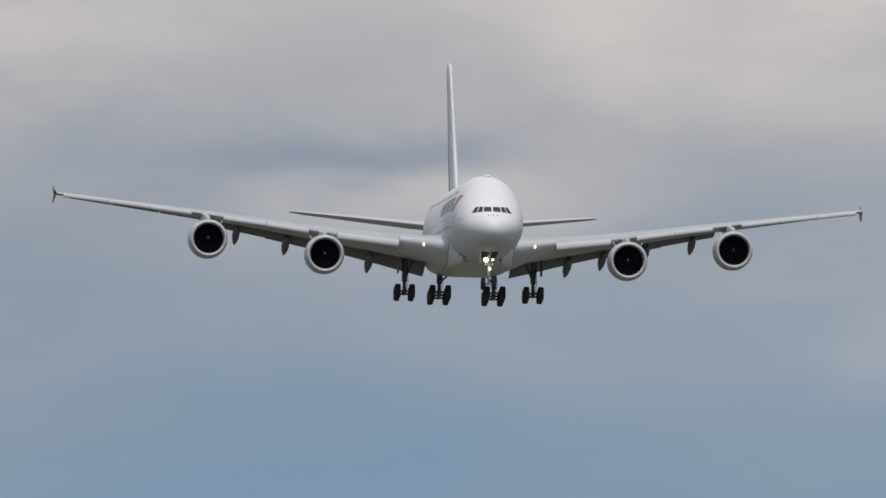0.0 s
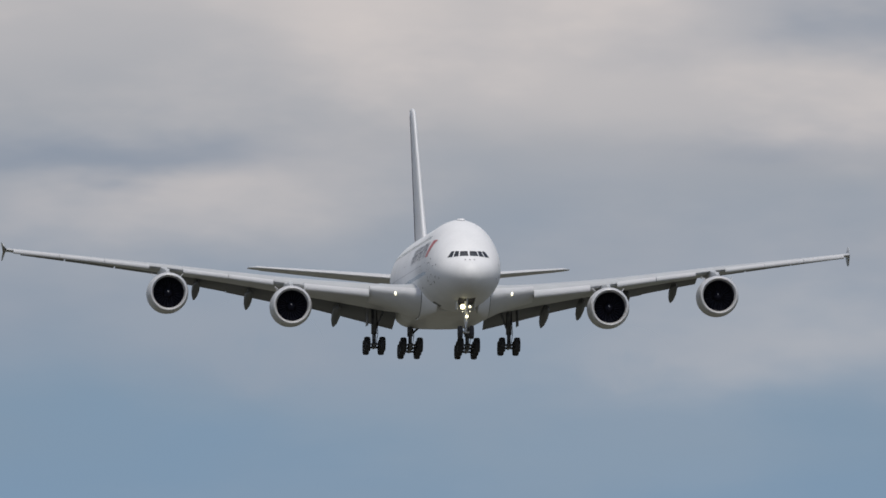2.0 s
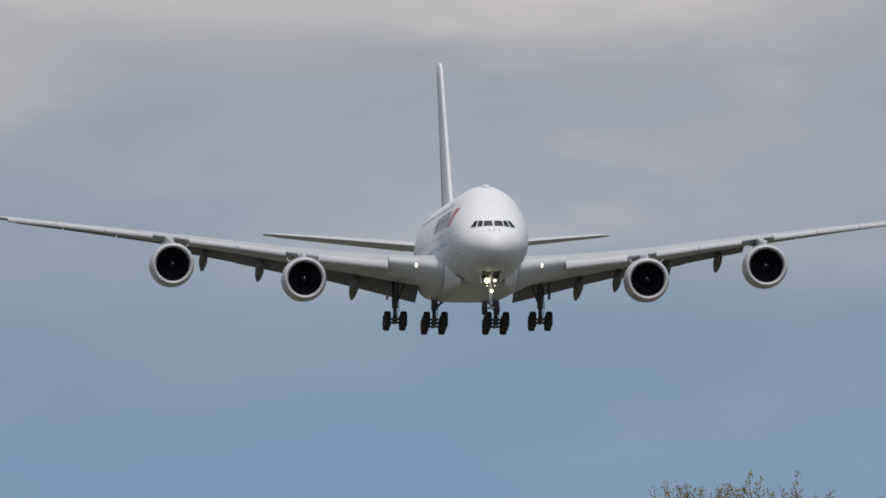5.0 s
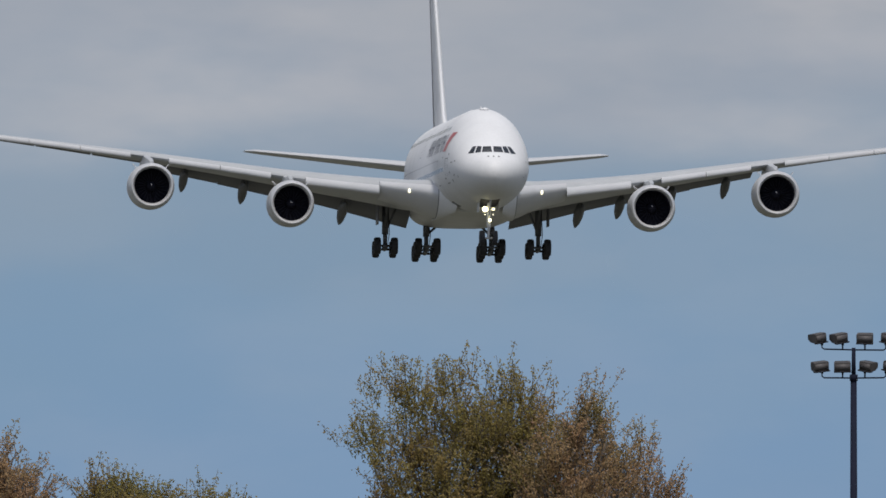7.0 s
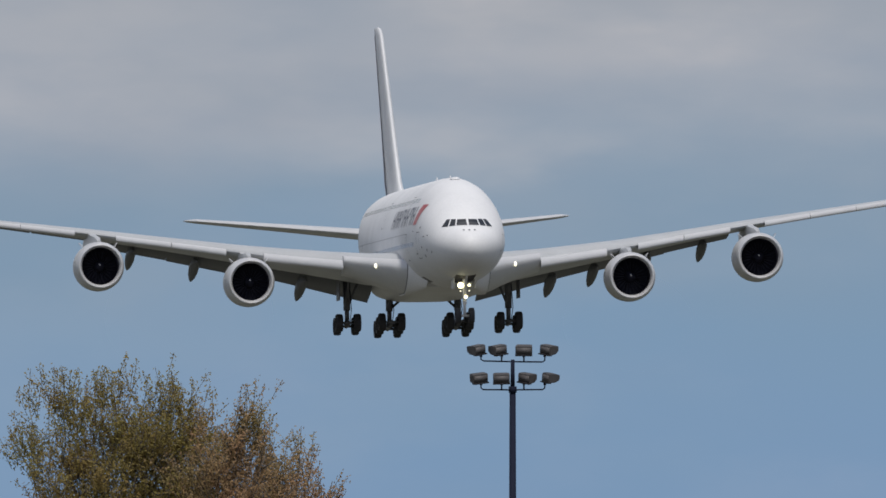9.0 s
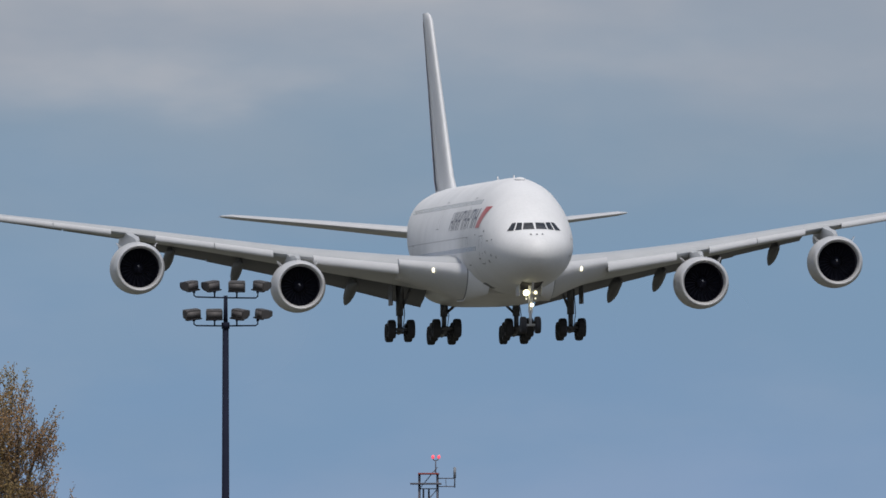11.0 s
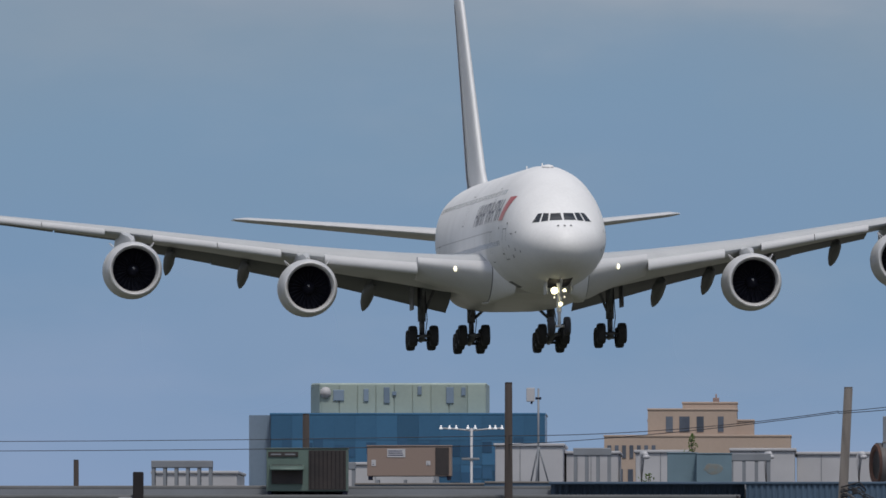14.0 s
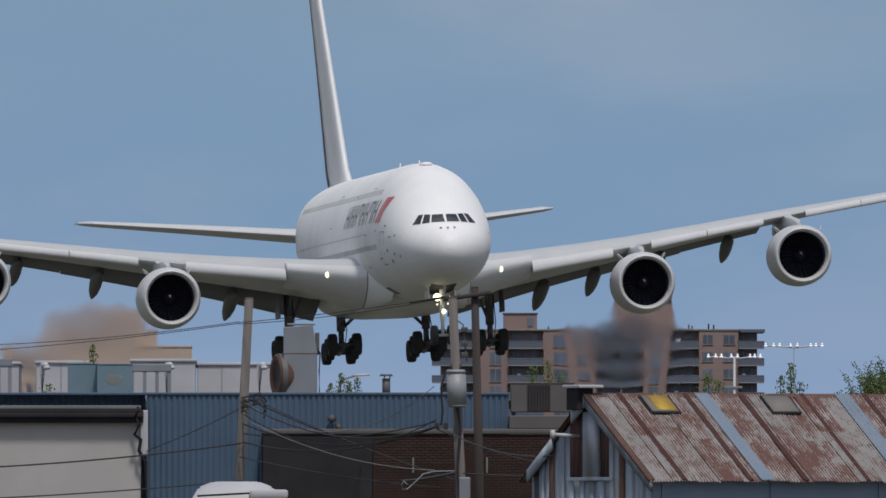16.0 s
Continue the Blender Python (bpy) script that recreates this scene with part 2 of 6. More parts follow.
MAT = {
    "white_paint": material("white_paint", (0.75, 0.75, 0.76), 0.6, 0, (0.67, 0.67, 0.68), 0.3, 0.8, 0.0, 6, coat=0.08),
    "wing_grey": material("wing_grey", (0.46, 0.47, 0.48), 0.35, 0, (0.40, 0.41, 0.42), 0.5, 0.6, 0.0, 8, coat=0.2, stretch=(1, 0.3, 1)),
    "slat_grey": material("slat_grey", (0.60, 0.60, 0.61), 0.33, 0.1, (0.54, 0.54, 0.55), 0.6, 0.6, 0, 8, coat=0.2),
    "belly_grey": material("belly_grey", (0.62, 0.62, 0.62), 0.3, 0, (0.52, 0.51, 0.49), 0.5, 0.7, 0, 8, coat=0.3),
    # grey darkened to carry the shade under the wings
    "flap_shade_grey": material("flap_shade_grey", (0.165, 0.165, 0.185), 0.5, 0, (0.13, 0.132, 0.15), 0.5, 0.6, 0, 8),
    "nacelle_white": material("nacelle_white", (0.60, 0.60, 0.605), 0.5, 0, (0.49, 0.49, 0.485), 0.5, 0.9, 0, 8, coat=0.1),
    "bare_metal": material("bare_metal", (0.62, 0.62, 0.63), 0.36, 0.3, (0.54, 0.54, 0.55), 1.0, 0.5, 0, 20),
    # near-black colours that hold the shade inside intakes and the gear bay
    "recess_shade_dark": material("recess_shade_dark", (0.060, 0.058, 0.078), 0.7, 0, (0.045, 0.044, 0.058), 1, 0.5),
    "fan_shade_dark": material("fan_shade_dark", (0.018, 0.0185, 0.029), 0.95, 0.0, None, 2, 0.5),
    "gear_grey": material("gear_grey", (0.16, 0.165, 0.18), 0.5, 0.2, (0.09, 0.09, 0.10), 2, 0.7),
    "rubber": material("rubber", (0.028, 0.028, 0.034), 0.75, 0, (0.03, 0.03, 0.032), 3, 0.6, 0.2),
    "hub": material("hub", (0.10, 0.10, 0.11), 0.5, 0.5, None, 3, 0.5),
    "cockpit_glass": material("cockpit_glass", (0.02, 0.022, 0.026), 0.06, 0, None, 1, 0.3, coat=0.5),
    "navy": material("navy", (0.028, 0.032, 0.085), 0.35, 0, None, 1, 0.4),
    "red": material("red", (0.42, 0.035, 0.04), 0.35, 0, None, 1, 0.4),
    "panel_line": material("panel_line", (0.13, 0.13, 0.14), 0.5, 0, None, 1, 0.4),
    "joint_grey": material("joint_grey", (0.50, 0.50, 0.51), 0.5, 0, None, 1, 0.4),
    "window_dark": material("window_dark", (0.07, 0.075, 0.085), 0.15, 0, None, 1, 0.3),
    "lamp_white": material("lamp_white", (0.8, 0.8, 0.7), 0.3, emit=(1.0, 0.90, 0.50, 5)),
    "lamp_soft": material("lamp_soft", (0.8, 0.8, 0.7), 0.3, emit=(1.0, 0.93, 0.66, 1.6)),
    "lamp_red": material("lamp_red", (0.7, 0.1, 0.1), 0.3, emit=(1.0, 0.09, 0.15, 0.9)),
    "lamp_glass": material("lamp_glass", (0.85, 0.87, 0.9), 0.15, emit=(0.9, 0.95, 1.0, 0.25)),
    "grass": material("grass", (0.085, 0.09, 0.065), 0.9, 0, (0.11, 0.10, 0.085), 0.01, 0.9, 0.0, 0.4),
    "bark": material("bark", (0.10, 0.085, 0.07), 0.9, 0, (0.06, 0.05, 0.045), 3, 0.7, 0.4, 30),
    "leaf_green": material("leaf_green", (0.245, 0.215, 0.068), 0.6, 0, (0.30, 0.195, 0.075), 0.5, 0.9, 0, 5, 0.22, islands=True),
    "leaf_brown": material("leaf_brown", (0.38, 0.235, 0.135), 0.65, 0, (0.29, 0.235, 0.095), 0.5, 0.9, 0, 5, 0.22, islands=True),
    "dark_steel": material("dark_steel", (0.014, 0.017, 0.034), 0.8, 0.0, None, 2, 0.5),
    "lamp_housing": material("lamp_housing", (0.060, 0.057, 0.060), 0.65, 0.1, (0.085, 0.075, 0.07), 3, 0.7),
    "tower_red": material("tower_red", (0.30, 0.06, 0.05), 0.6, 0, (0.20, 0.05, 0.04), 3, 0.6),
    "tower_grey": material("tower_grey", (0.105, 0.105, 0.13), 0.7, 0.1, (0.075, 0.072, 0.09), 3, 0.6),
    "tower_yellow": material("tower_yellow", (0.30, 0.215, 0.09), 0.6, 0, (0.22, 0.14, 0.08), 3, 0.6),
    "blue_glass": material("blue_glass", (0.035, 0.11, 0.21), 0.18, 0.1, (0.05, 0.145, 0.26), 0.08, 0.9, 0, 2, 0.22),
    # darker glass colour for the reflection band across the office front
    "reflection_dark_glass": material("reflection_dark_glass", (0.025, 0.075, 0.15), 0.2, 0.1, (0.035, 0.10, 0.19), 0.1, 0.9, 0, 2, 0.25),
    "pale_glass": material("pale_glass", (0.20, 0.26, 0.34), 0.2, 0.1, (0.15, 0.21, 0.29), 0.1, 0.9, 0, 2, 0.15),
    "green_panel": material("green_panel", (0.30, 0.36, 0.33), 0.55, 0, (0.24, 0.30, 0.29), 0.15, 0.8, 0, 2, 0.12),
    # both far bricks are greyed, distance haze mixed into their colour
    "hazed_orange_brick": material("hazed_orange_brick", (0.40, 0.315, 0.265), 0.85, 0, (0.36, 0.28, 0.235), 0.1, 0.8, 0.0, 2),
    "hazed_red_brick": material("hazed_red_brick", (0.225, 0.16, 0.15), 0.85, 0, (0.19, 0.136, 0.128), 0.1, 0.8, 0, 2),
    "far_window": material("far_window", (0.065, 0.08, 0.115), 0.35, 0, (0.13, 0.15, 0.19), 0.3, 0.8, 0, 3, 0.25),
    "balcony": material("balcony", (0.085, 0.10, 0.14), 0.6, 0, None, 0.5, 0.6),
    "concrete": material("concrete", (0.19, 0.178, 0.168), 0.85, 0, (0.135, 0.125, 0.118), 1.2, 0.8, 0.3, 25),
    "wood_pole": material("wood_pole", (0.046, 0.036, 0.033), 0.9, 0, (0.030, 0.024, 0.023), 2, 0.8, 0.4, 30, stretch=(3, 3, 0.3)),
    "can_grey": material("can_grey", (0.27, 0.28, 0.30), 0.55, 0.1, (0.21, 0.215, 0.23), 2, 0.8),
    "grey_pole": material("grey_pole", (0.150, 0.137, 0.130), 0.9, 0, (0.095, 0.085, 0.080), 2, 0.8, 0.4, 30, stretch=(3, 3, 0.3)),
    "white_wall": material("white_wall", (0.40, 0.385, 0.375), 0.85, 0, (0.33, 0.315, 0.305), 0.5, 0.7, 0.2, 20),
    "dark_fascia": material("dark_fascia", (0.022, 0.021, 0.024), 0.9, 0, (0.035, 0.032, 0.034), 1.0, 0.8, 0.2, 20),
    "blue_sheet": material("blue_sheet", (0.058, 0.10, 0.16), 0.6, 0.0, (0.044, 0.077, 0.122), 0.6, 0.8, 0.1, 20, 0.06),
    "dark_panel": material("dark_panel", (0.021, 0.020, 0.024), 0.9, 0, (0.04, 0.037, 0.038), 0.6, 0.8, 0.2, 20),
    "old_brick": material("old_brick", (0.050, 0.032, 0.028), 0.95, 0, (0.035, 0.024, 0.022), 1.0, 0.9, 0.3, 25, 0.12),
    "mortar": material("mortar", (0.040, 0.029, 0.027), 0.95, 0, None, 2, 0.6),
    "roof_felt": material("roof_felt", (0.16, 0.165, 0.175), 0.9, 0, (0.11, 0.115, 0.12), 0.4, 0.8, 0.2, 15),
    "unit_green": material("unit_green", (0.10, 0.15, 0.135), 0.6, 0.1, (0.08, 0.115, 0.105), 1.5, 0.7),
    "unit_brown": material("unit_brown", (0.235, 0.175, 0.15), 0.6, 0.1, (0.24, 0.18, 0.15), 1.5, 0.7),
    "unit_teal": material("unit_teal", (0.13, 0.20, 0.245), 0.6, 0.1, (0.11, 0.17, 0.21), 1.5, 0.8),
    "stain_tan": material("stain_tan", (0.175, 0.165, 0.145), 0.7, 0.1, (0.135, 0.185, 0.205), 6, 0.9),
    "unit_grey": material("unit_grey", (0.195, 0.21, 0.235), 0.55, 0.1, (0.16, 0.17, 0.19), 1.2, 0.7),
    "unit_taupe": material("unit_taupe", (0.10, 0.092, 0.092), 0.6, 0.1, (0.08, 0.072, 0.072), 1.2, 0.7),
    "grille": material("grille", (0.025, 0.022, 0.024), 0.7, 0.1, (0.045, 0.035, 0.035), 2, 0.7),
    "unit_white": material("unit_white", (0.43, 0.43, 0.455), 0.6, 0, (0.35, 0.35, 0.375), 0.8, 0.7),
    "rust": material("rust", (0.075, 0.040, 0.034), 0.9, 0.0, (0.13, 0.065, 0.042), 2, 0.8, 0.3, 25),
    "red_rust": material("red_rust", (0.085, 0.030, 0.026), 0.85, 0, (0.045, 0.022, 0.020), 2.5, 0.9, 0.3, 25, 0.2, stretch=(2, 4, 0.4)),
    "cable": material("cable", (0.022, 0.022, 0.027), 0.7, 0, None, 2, 0.3),
    "pale_blue": material("pale_blue", (0.17, 0.225, 0.30), 0.6, 0.1, (0.21, 0.25, 0.31), 1.0, 0.8, 0.1, 20, 0.08),
    "yellow": material("yellow", (0.42, 0.27, 0.02), 0.6, 0, (0.27, 0.17, 0.04), 2.5, 0.9, 0.1, 20),
    # pale blue boards, lightened further because the sun misses the gable
    "brightened_shed_board": material("brightened_shed_board", (0.30, 0.36, 0.43), 0.75, 0, (0.17, 0.175, 0.19), 1.2, 0.9, 0.3, 25, 0.22, stretch=(2, 2, 0.4)),
    "weed": material("weed", (0.12, 0.17, 0.055), 0.7, 0, (0.09, 0.13, 0.04), 2, 0.8, 0, 8, 0.25, islands=True),
    "rusty_sheet": rusty_sheet(),
    # fairing colour lowered to stand for the wing's shade on it
    "fairing_shade_grey": material("fairing_shade_grey", (0.125, 0.13, 0.145), 0.5, 0, (0.095, 0.10, 0.115), 0.6, 0.6, 0, 8),
    "hot_air": hot_air(),
    "hot_air_strong": hot_air("hot_air_strong", 0.0044),
}


for key in ("fan_shade_dark", "recess_shade_dark", "dark_fascia", "dark_steel", "dark_panel", "old_brick", "mortar", "leaf_green", "leaf_brown", "weed", "grass"):
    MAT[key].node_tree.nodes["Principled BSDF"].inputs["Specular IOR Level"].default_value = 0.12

for key in ("leaf_green", "leaf_brown", "weed"):  # leaves let light through
    nt = MAT[key].node_tree
    leaf_out, leaf_face = nt.nodes["Material Output"], nt.nodes["Principled BSDF"]
    glow_through = nt.nodes.new("ShaderNodeBsdfTranslucent")
    nt.links.new(leaf_face.inputs["Base Color"].links[0].from_socket, glow_through.inputs["Color"])
    both_ways = nt.nodes.new("ShaderNodeMixShader")
    both_ways.inputs[0].default_value = 0.45
    nt.links.new(leaf_face.outputs[0], both_ways.inputs[1])
    nt.links.new(glow_through.outputs[0], both_ways.inputs[2])
    nt.links.new(both_ways.outputs[0], leaf_out.inputs["Surface"])

# ---- building helpers ----
def part(name, bm, mat, parent=None, label="", sharp=35, kind="", category="", group=""):
    """Links a bmesh as one mesh object, under a thing or a part if one is given."""
    for e in bm.edges:
        if len(e.link_faces) == 2:
            bend = e.calc_face_angle(3.2)
            small, large = sorted(f.calc_area() for f in e.link_faces)
            # broad flat faces stay flat beside their narrow bevels
            if bend > radians(sharp) or (bend > radians(15) and large > 8 * small):
                e.smooth = False
    for f in bm.faces:
        f.smooth = True
    me = bpy.data.meshes.new(name)
    bm.to_mesh(me)
    bm.free()
    me.materials.append(MAT[mat])
    ob = new(name, me)
    if parent:
        ob.parent = parent
    return tagged(ob, label, category, group, kind)


def thing(name, label, category, at=(0, 0, 0), turn=0, group="", kind=""):
    ob = new(name)
    ob.matrix_basis = pose(*at, 0, 0, turn)
    return tagged(ob, label, category, group, kind)


def loft(bm, rings, caps=True, closed=True):
    rows = [[bm.verts.new(p) for p in r] for r in rings]
    closed = closed and len(rows[0]) > 2
    for a, b in zip(rows, rows[1:]):
        n = len(a)
        for i in range(n if closed else n - 1):
            j = (i + 1) % n
            bm.faces.new((a[i], a[j], b[j], b[i]))
    if caps and closed:
        bm.faces.new(rows[0][::-1])
        bm.faces.new(rows[-1])
    return bm


def tidy(bm):
    bmesh.ops.remove_doubles(bm, verts=bm.verts, dist=0.0005)
    bmesh.ops.recalc_face_normals(bm, faces=bm.faces)
    return bm


def box(bm, x0, x1, y0, y1, z0, z1, bevel=0.0):
    made = bmesh.ops.create_cube(bm, size=1)["verts"]
    for v in made:
        v.co = Vector((x0 + (v.co.x + 0.5) * (x1 - x0), y0 + (v.co.y + 0.5) * (y1 - y0), z0 + (v.co.z + 0.5) * (z1 - z0)))
    if bevel:
        bmesh.ops.bevel(bm, geom=list({e for v in made for e in v.link_edges}), offset=bevel, segments=2, affect="EDGES", profile=0.5)
    return bm


def rod(bm, p, q, r, r2=None, n=10):
    p, q = Vector(p), Vector(q)
    turn = (q - p).to_track_quat("Z", "Y")
    rings = []
    for c, k in ((p, r), (q, r if r2 is None else r2)):
        rings.append([c + turn @ Vector((k * math.cos(2 * math.pi * i / n), k * math.sin(2 * math.pi * i / n), 0)) for i in range(n)])
    return loft(bm, rings)


def path_rod(bm, points, r, n=6):
    """A bent rod or cable along points."""
    pts = [Vector(p) for p in points]
    rings = []
    for i, p in enumerate(pts):
        d = pts[min(i + 1, len(pts) - 1)] - pts[max(i - 1, 0)]
        turn = d.to_track_quat("Z", "Y")
        rings.append([p + turn @ Vector((r * math.cos(2 * math.pi * k / n), r * math.sin(2 * math.pi * k / n), 0)) for k in range(n)])
    return loft(bm, rings)


def revolve(bm, profile, centre, n=40, caps=False):
    """Turns a profile of (along y, radius) round the line through centre along Y."""
    cx, cy, cz = centre
    return loft(bm, [[(cx + r * math.cos(2 * math.pi * i / n), cy + y, cz + r * math.sin(2 * math.pi * i / n)) for i in range(n)]
                     for y, r in profile], caps)


def B():
    return bmesh.new()


# ---- the airliner: nose at y = 0 looking along -Y, z = 0 at the cockpit windows ----
STATIONS = [  # y, half width, top, bottom, height of the widest line
    (0.0, 0.03, -1.88, -1.92, -1.90), (0.15, 0.62, -1.36, -2.46, -1.90), (0.5, 1.15, -0.90, -2.92, -1.88), (1.0, 1.60, -0.54, -3.26, -1.84),
    (1.6, 1.98, -0.26, -3.54, -1.78), (2.2, 2.28, 0.02, -3.74, -1.72), (2.9, 2.55, 0.52, -3.92, -1.64), (3.7, 2.80, 1.10, -4.08, -1.55),
    (4.8, 3.05, 1.78, -4.25, -1.46), (6.2, 3.27, 2.45, -4.42, -1.38), (8.0, 3.43, 3.03, -4.55, -1.32), (10.0, 3.53, 3.42, -4.64, -1.30),
    (12.5, 3.57, 3.64, -4.70, -1.30), (15.0, 3.57, 3.70, -4.70, -1.30), (25.0, 3.57, 3.70, -4.70, -1.30), (35.0, 3.57, 3.70, -4.70, -1.30),
    (46.0, 3.57, 3.70, -4.62, -1.25), (51.0, 3.40, 3.68, -3.95, -0.9), (56.0, 3.02, 3.60, -2.85, -0.2), (61.0, 2.45, 3.42, -1.55, 0.5),
    (66.0, 1.70, 3.10, -0.20, 1.1), (70.0, 0.98, 2.62, 0.75, 1.6), (72.3, 0.42, 2.18, 1.40, 1.8)]
ST = np.array(STATIONS)


def section(y):
    s = np.sqrt(np.clip(ST[:, 0], 0, None))
    return [float(np.interp(math.sqrt(max(y, 0)), s, ST[:, k])) for k in (1, 2, 3, 4)]


def side_x(y, z):
    hw, zt, zb, zc = section(y)
    k = (z - zc) / ((zt - zc) if z > zc else (zc - zb))
    return hw * math.sqrt(max(0.0, 1 - k * k))


def nose_y(x, z):
    lo, hi = 0.0, 16.0
    for _ in range(40):
        mid = (lo + hi) / 2
        hw, zt, zb, zc = section(mid)
        inside = zb < z < zt and abs(x) < side_x(mid, z)
        lo, hi = (lo, mid) if inside else (mid, hi)
    return hi


def nose_patch(bm, corners, lift=0.02, n=5):
    """A pane laid on the nose: corners (x, z) anticlockwise from the lower left."""
    (ax, az), (bx, bz), (cx, cz), (dx, dz) = corners
    rows = []
    for j in range(n + 1):
        v = j / n
        row = []
        for i in range(n + 1):
            u = i / n
            x = (ax * (1 - u) + bx * u) * (1 - v) + (dx * (1 - u) + cx * u) * v
            z = (az * (1 - u) + bz * u) * (1 - v) + (dz * (1 - u) + cz * u) * v
            row.append((x * 1.003, nose_y(x, z) - lift, z + lift * 0.5))
        rows.append(row)
    return loft(bm, rows, caps=False, closed=False)


def side_patch(bm, side, low, high, z0, z1, lift=0.018, n=4):
    """A patch on the fuselage's side; low and high are (y0, y1) at z0 and z1."""
    rows = []
    for j in range(n + 1):
        v = j / n
        z = z0 + (z1 - z0) * v
        y0, y1 = low[0] + (high[0] - low[0]) * v, low[1] + (high[1] - low[1]) * v
        rows.append([(side * (side_x(y0 + (y1 - y0) * i / n, z) + lift), y0 + (y1 - y0) * i / n, z + lift * 0.3) for i in range(n + 1)])
    return loft(bm, rows, caps=False, closed=False)


AIRFOIL = [(1.0, 0.0), (0.85, 0.24), (0.65, 0.66), (0.45, 0.95), (0.28, 1.0), (0.15, 0.84), (0.07, 0.62), (0.025, 0.38), (0.006, 0.18), (0.0, 0.0),
           (0.006, -0.16), (0.025, -0.30), (0.07, -0.46), (0.15, -0.60), (0.28, -0.70), (0.45, -0.66), (0.65, -0.40), (0.85, -0.10), (1.0, -0.02)]


def foil_ring(x, y, z, chord, thick, droop, upright=False):
    """One section of a wing: leading edge at (x, y, z), droop = degrees by which the trailing edge hangs."""
    c, s = math.cos(radians(droop)), math.sin(radians(droop))
    ring = []
    for u, w in AIRFOIL:
        a, t = u * chord, w * thick * 0.5
        if upright:
            ring.append((x + t, y + a, z))
        else:
            ring.append((x, y + a * c + t * s, z - a * s + t * c))
    return ring


WING = [  # x, leading edge y, z, chord, thickness, droop
    (2.6, 16.6, -3.05, 19.6, 3.0, 3.0), (5.4, 20.0, -2.85, 16.4, 2.68, 3.0), (8.2, 22.5, -2.48, 14.4, 2.28, 2.6), (11.5, 25.3, -2.02, 12.4, 1.92, 2.0),
    (14.75, 28.0, -1.52, 10.9, 1.6, 1.6), (20.0, 32.3, -0.62, 9.1, 1.22, 1.0), (25.6, 36.9, 0.32, 7.4, 0.95, 0.6), (32.5, 42.5, 1.42, 5.5, 0.6, 0.2),
    (39.5, 48.2, 2.48, 3.7, 0.4, -0.4)]
WG = np.array(WING)


def wing_at(x):
    return [float(np.interp(x, WG[:, 0], WG[:, k])) for k in range(1, 6)]


def span_steps(x0, x1, n):
    return [x0 + (x1 - x0) * i / n for i in range(n + 1)]


def build_tyre(parent, x, y, z, r, w):
    bm = B()
    prof = [(-0.32 * w, 0.52 * r), (-0.5 * w, 0.62 * r), (-0.5 * w, 0.86 * r), (-0.40 * w, 0.96 * r), (-0.2 * w, r), (0.2 * w, r), (0.40 * w, 0.96 * r),
            (0.5 * w, 0.86 * r), (0.5 * w, 0.62 * r), (0.32 * w, 0.52 * r)]
    n = 22
    loft(bm, [[(x + a, y + k * math.cos(2 * math.pi * i / n), z + k * math.sin(2 * math.pi * i / n)) for i in range(n)] for a, k in prof], True)
    tyre = part("tyre", tidy(bm), "rubber", parent)
    bm = B()
    rod(bm, (x - 0.36 * w, y, z), (x + 0.36 * w, y, z), 0.40 * r, n=14)
    part("rim", bm, "hub", tyre)


def build_gear(plane, x, y, z_top, z_wheel, axles, track, r, w, tilt, door):
    """A bogie on its leg: axles along Y, two wheels an axle."""
    half = (axles - 1) * 0.85
    s = math.sin(radians(tilt))
    bm = B()
    rod(bm, (x, y, z_top), (x, y, z_wheel + 1.1), 0.27, n=14)
    gear = part("landing_gear", bm, "gear_grey", plane)
    bm = B()
    rod(bm, (x, y, z_wheel + 1.3), (x, y, z_wheel), 0.18, n=12)
    part("piston", bm, "gear_grey", gear)
    for p, q, thick in (((x, y + 0.25, z_wheel + 1.7), (x, y + 0.8, z_wheel + 0.5), 0.07), ((x, y + 0.1, z_wheel + 1.2), (x - math.copysign(1.1, x or 1), y - 0.4, z_top), 0.10),
                    ((x, y - 0.1, z_wheel + 1.5), (x, y - 2.0, z_top), 0.10)):
        bm = B()
        rod(bm, p, q, thick)
        part("strut_brace", bm, "gear_grey", gear)
    bm = B()
    rod(bm, (x, y - half, z_wheel + half * s), (x, y + half, z_wheel - half * s), 0.17, n=10)
    part("bogie_beam", bm, "gear_grey", gear)
    for i in range(axles):
        d = -half + i * 1.7
        bm = B()
        rod(bm, (x - track / 2, y + d, z_wheel - d * s), (x + track / 2, y + d, z_wheel - d * s), 0.10)
        part("axle", bm, "gear_grey", gear)
    bm = B()
    box(bm, x - 0.22, x + 0.22, y - 0.3, y + 0.3, z_wheel - 0.18, z_wheel + 0.25, 0.05)
    part("pivot", bm, "gear_grey", gear)
    bm = B()
    path_rod(bm, [(x + 0.18, y - 0.2, z_top), (x + 0.33, y - 0.3, z_wheel + 1.2), (x + 0.2, y - 0.25, z_wheel + 0.2)], 0.035)
    part("hose", bm, "rubber", gear)
    for i in range(axles):
        d = -half + i * 1.7
        for side in (-1, 1):
            build_tyre(gear, x + side * track / 2, y + d, z_wheel - d * s, r, w)
    if door:
        bm = B()
        box(bm, door[0], door[0] + 0.08, y - 1.4, y + 0.9, door[1], z_top - 0.1, 0.03)
        part("gear_door", bm, "flap_shade_grey", gear)
    return gear


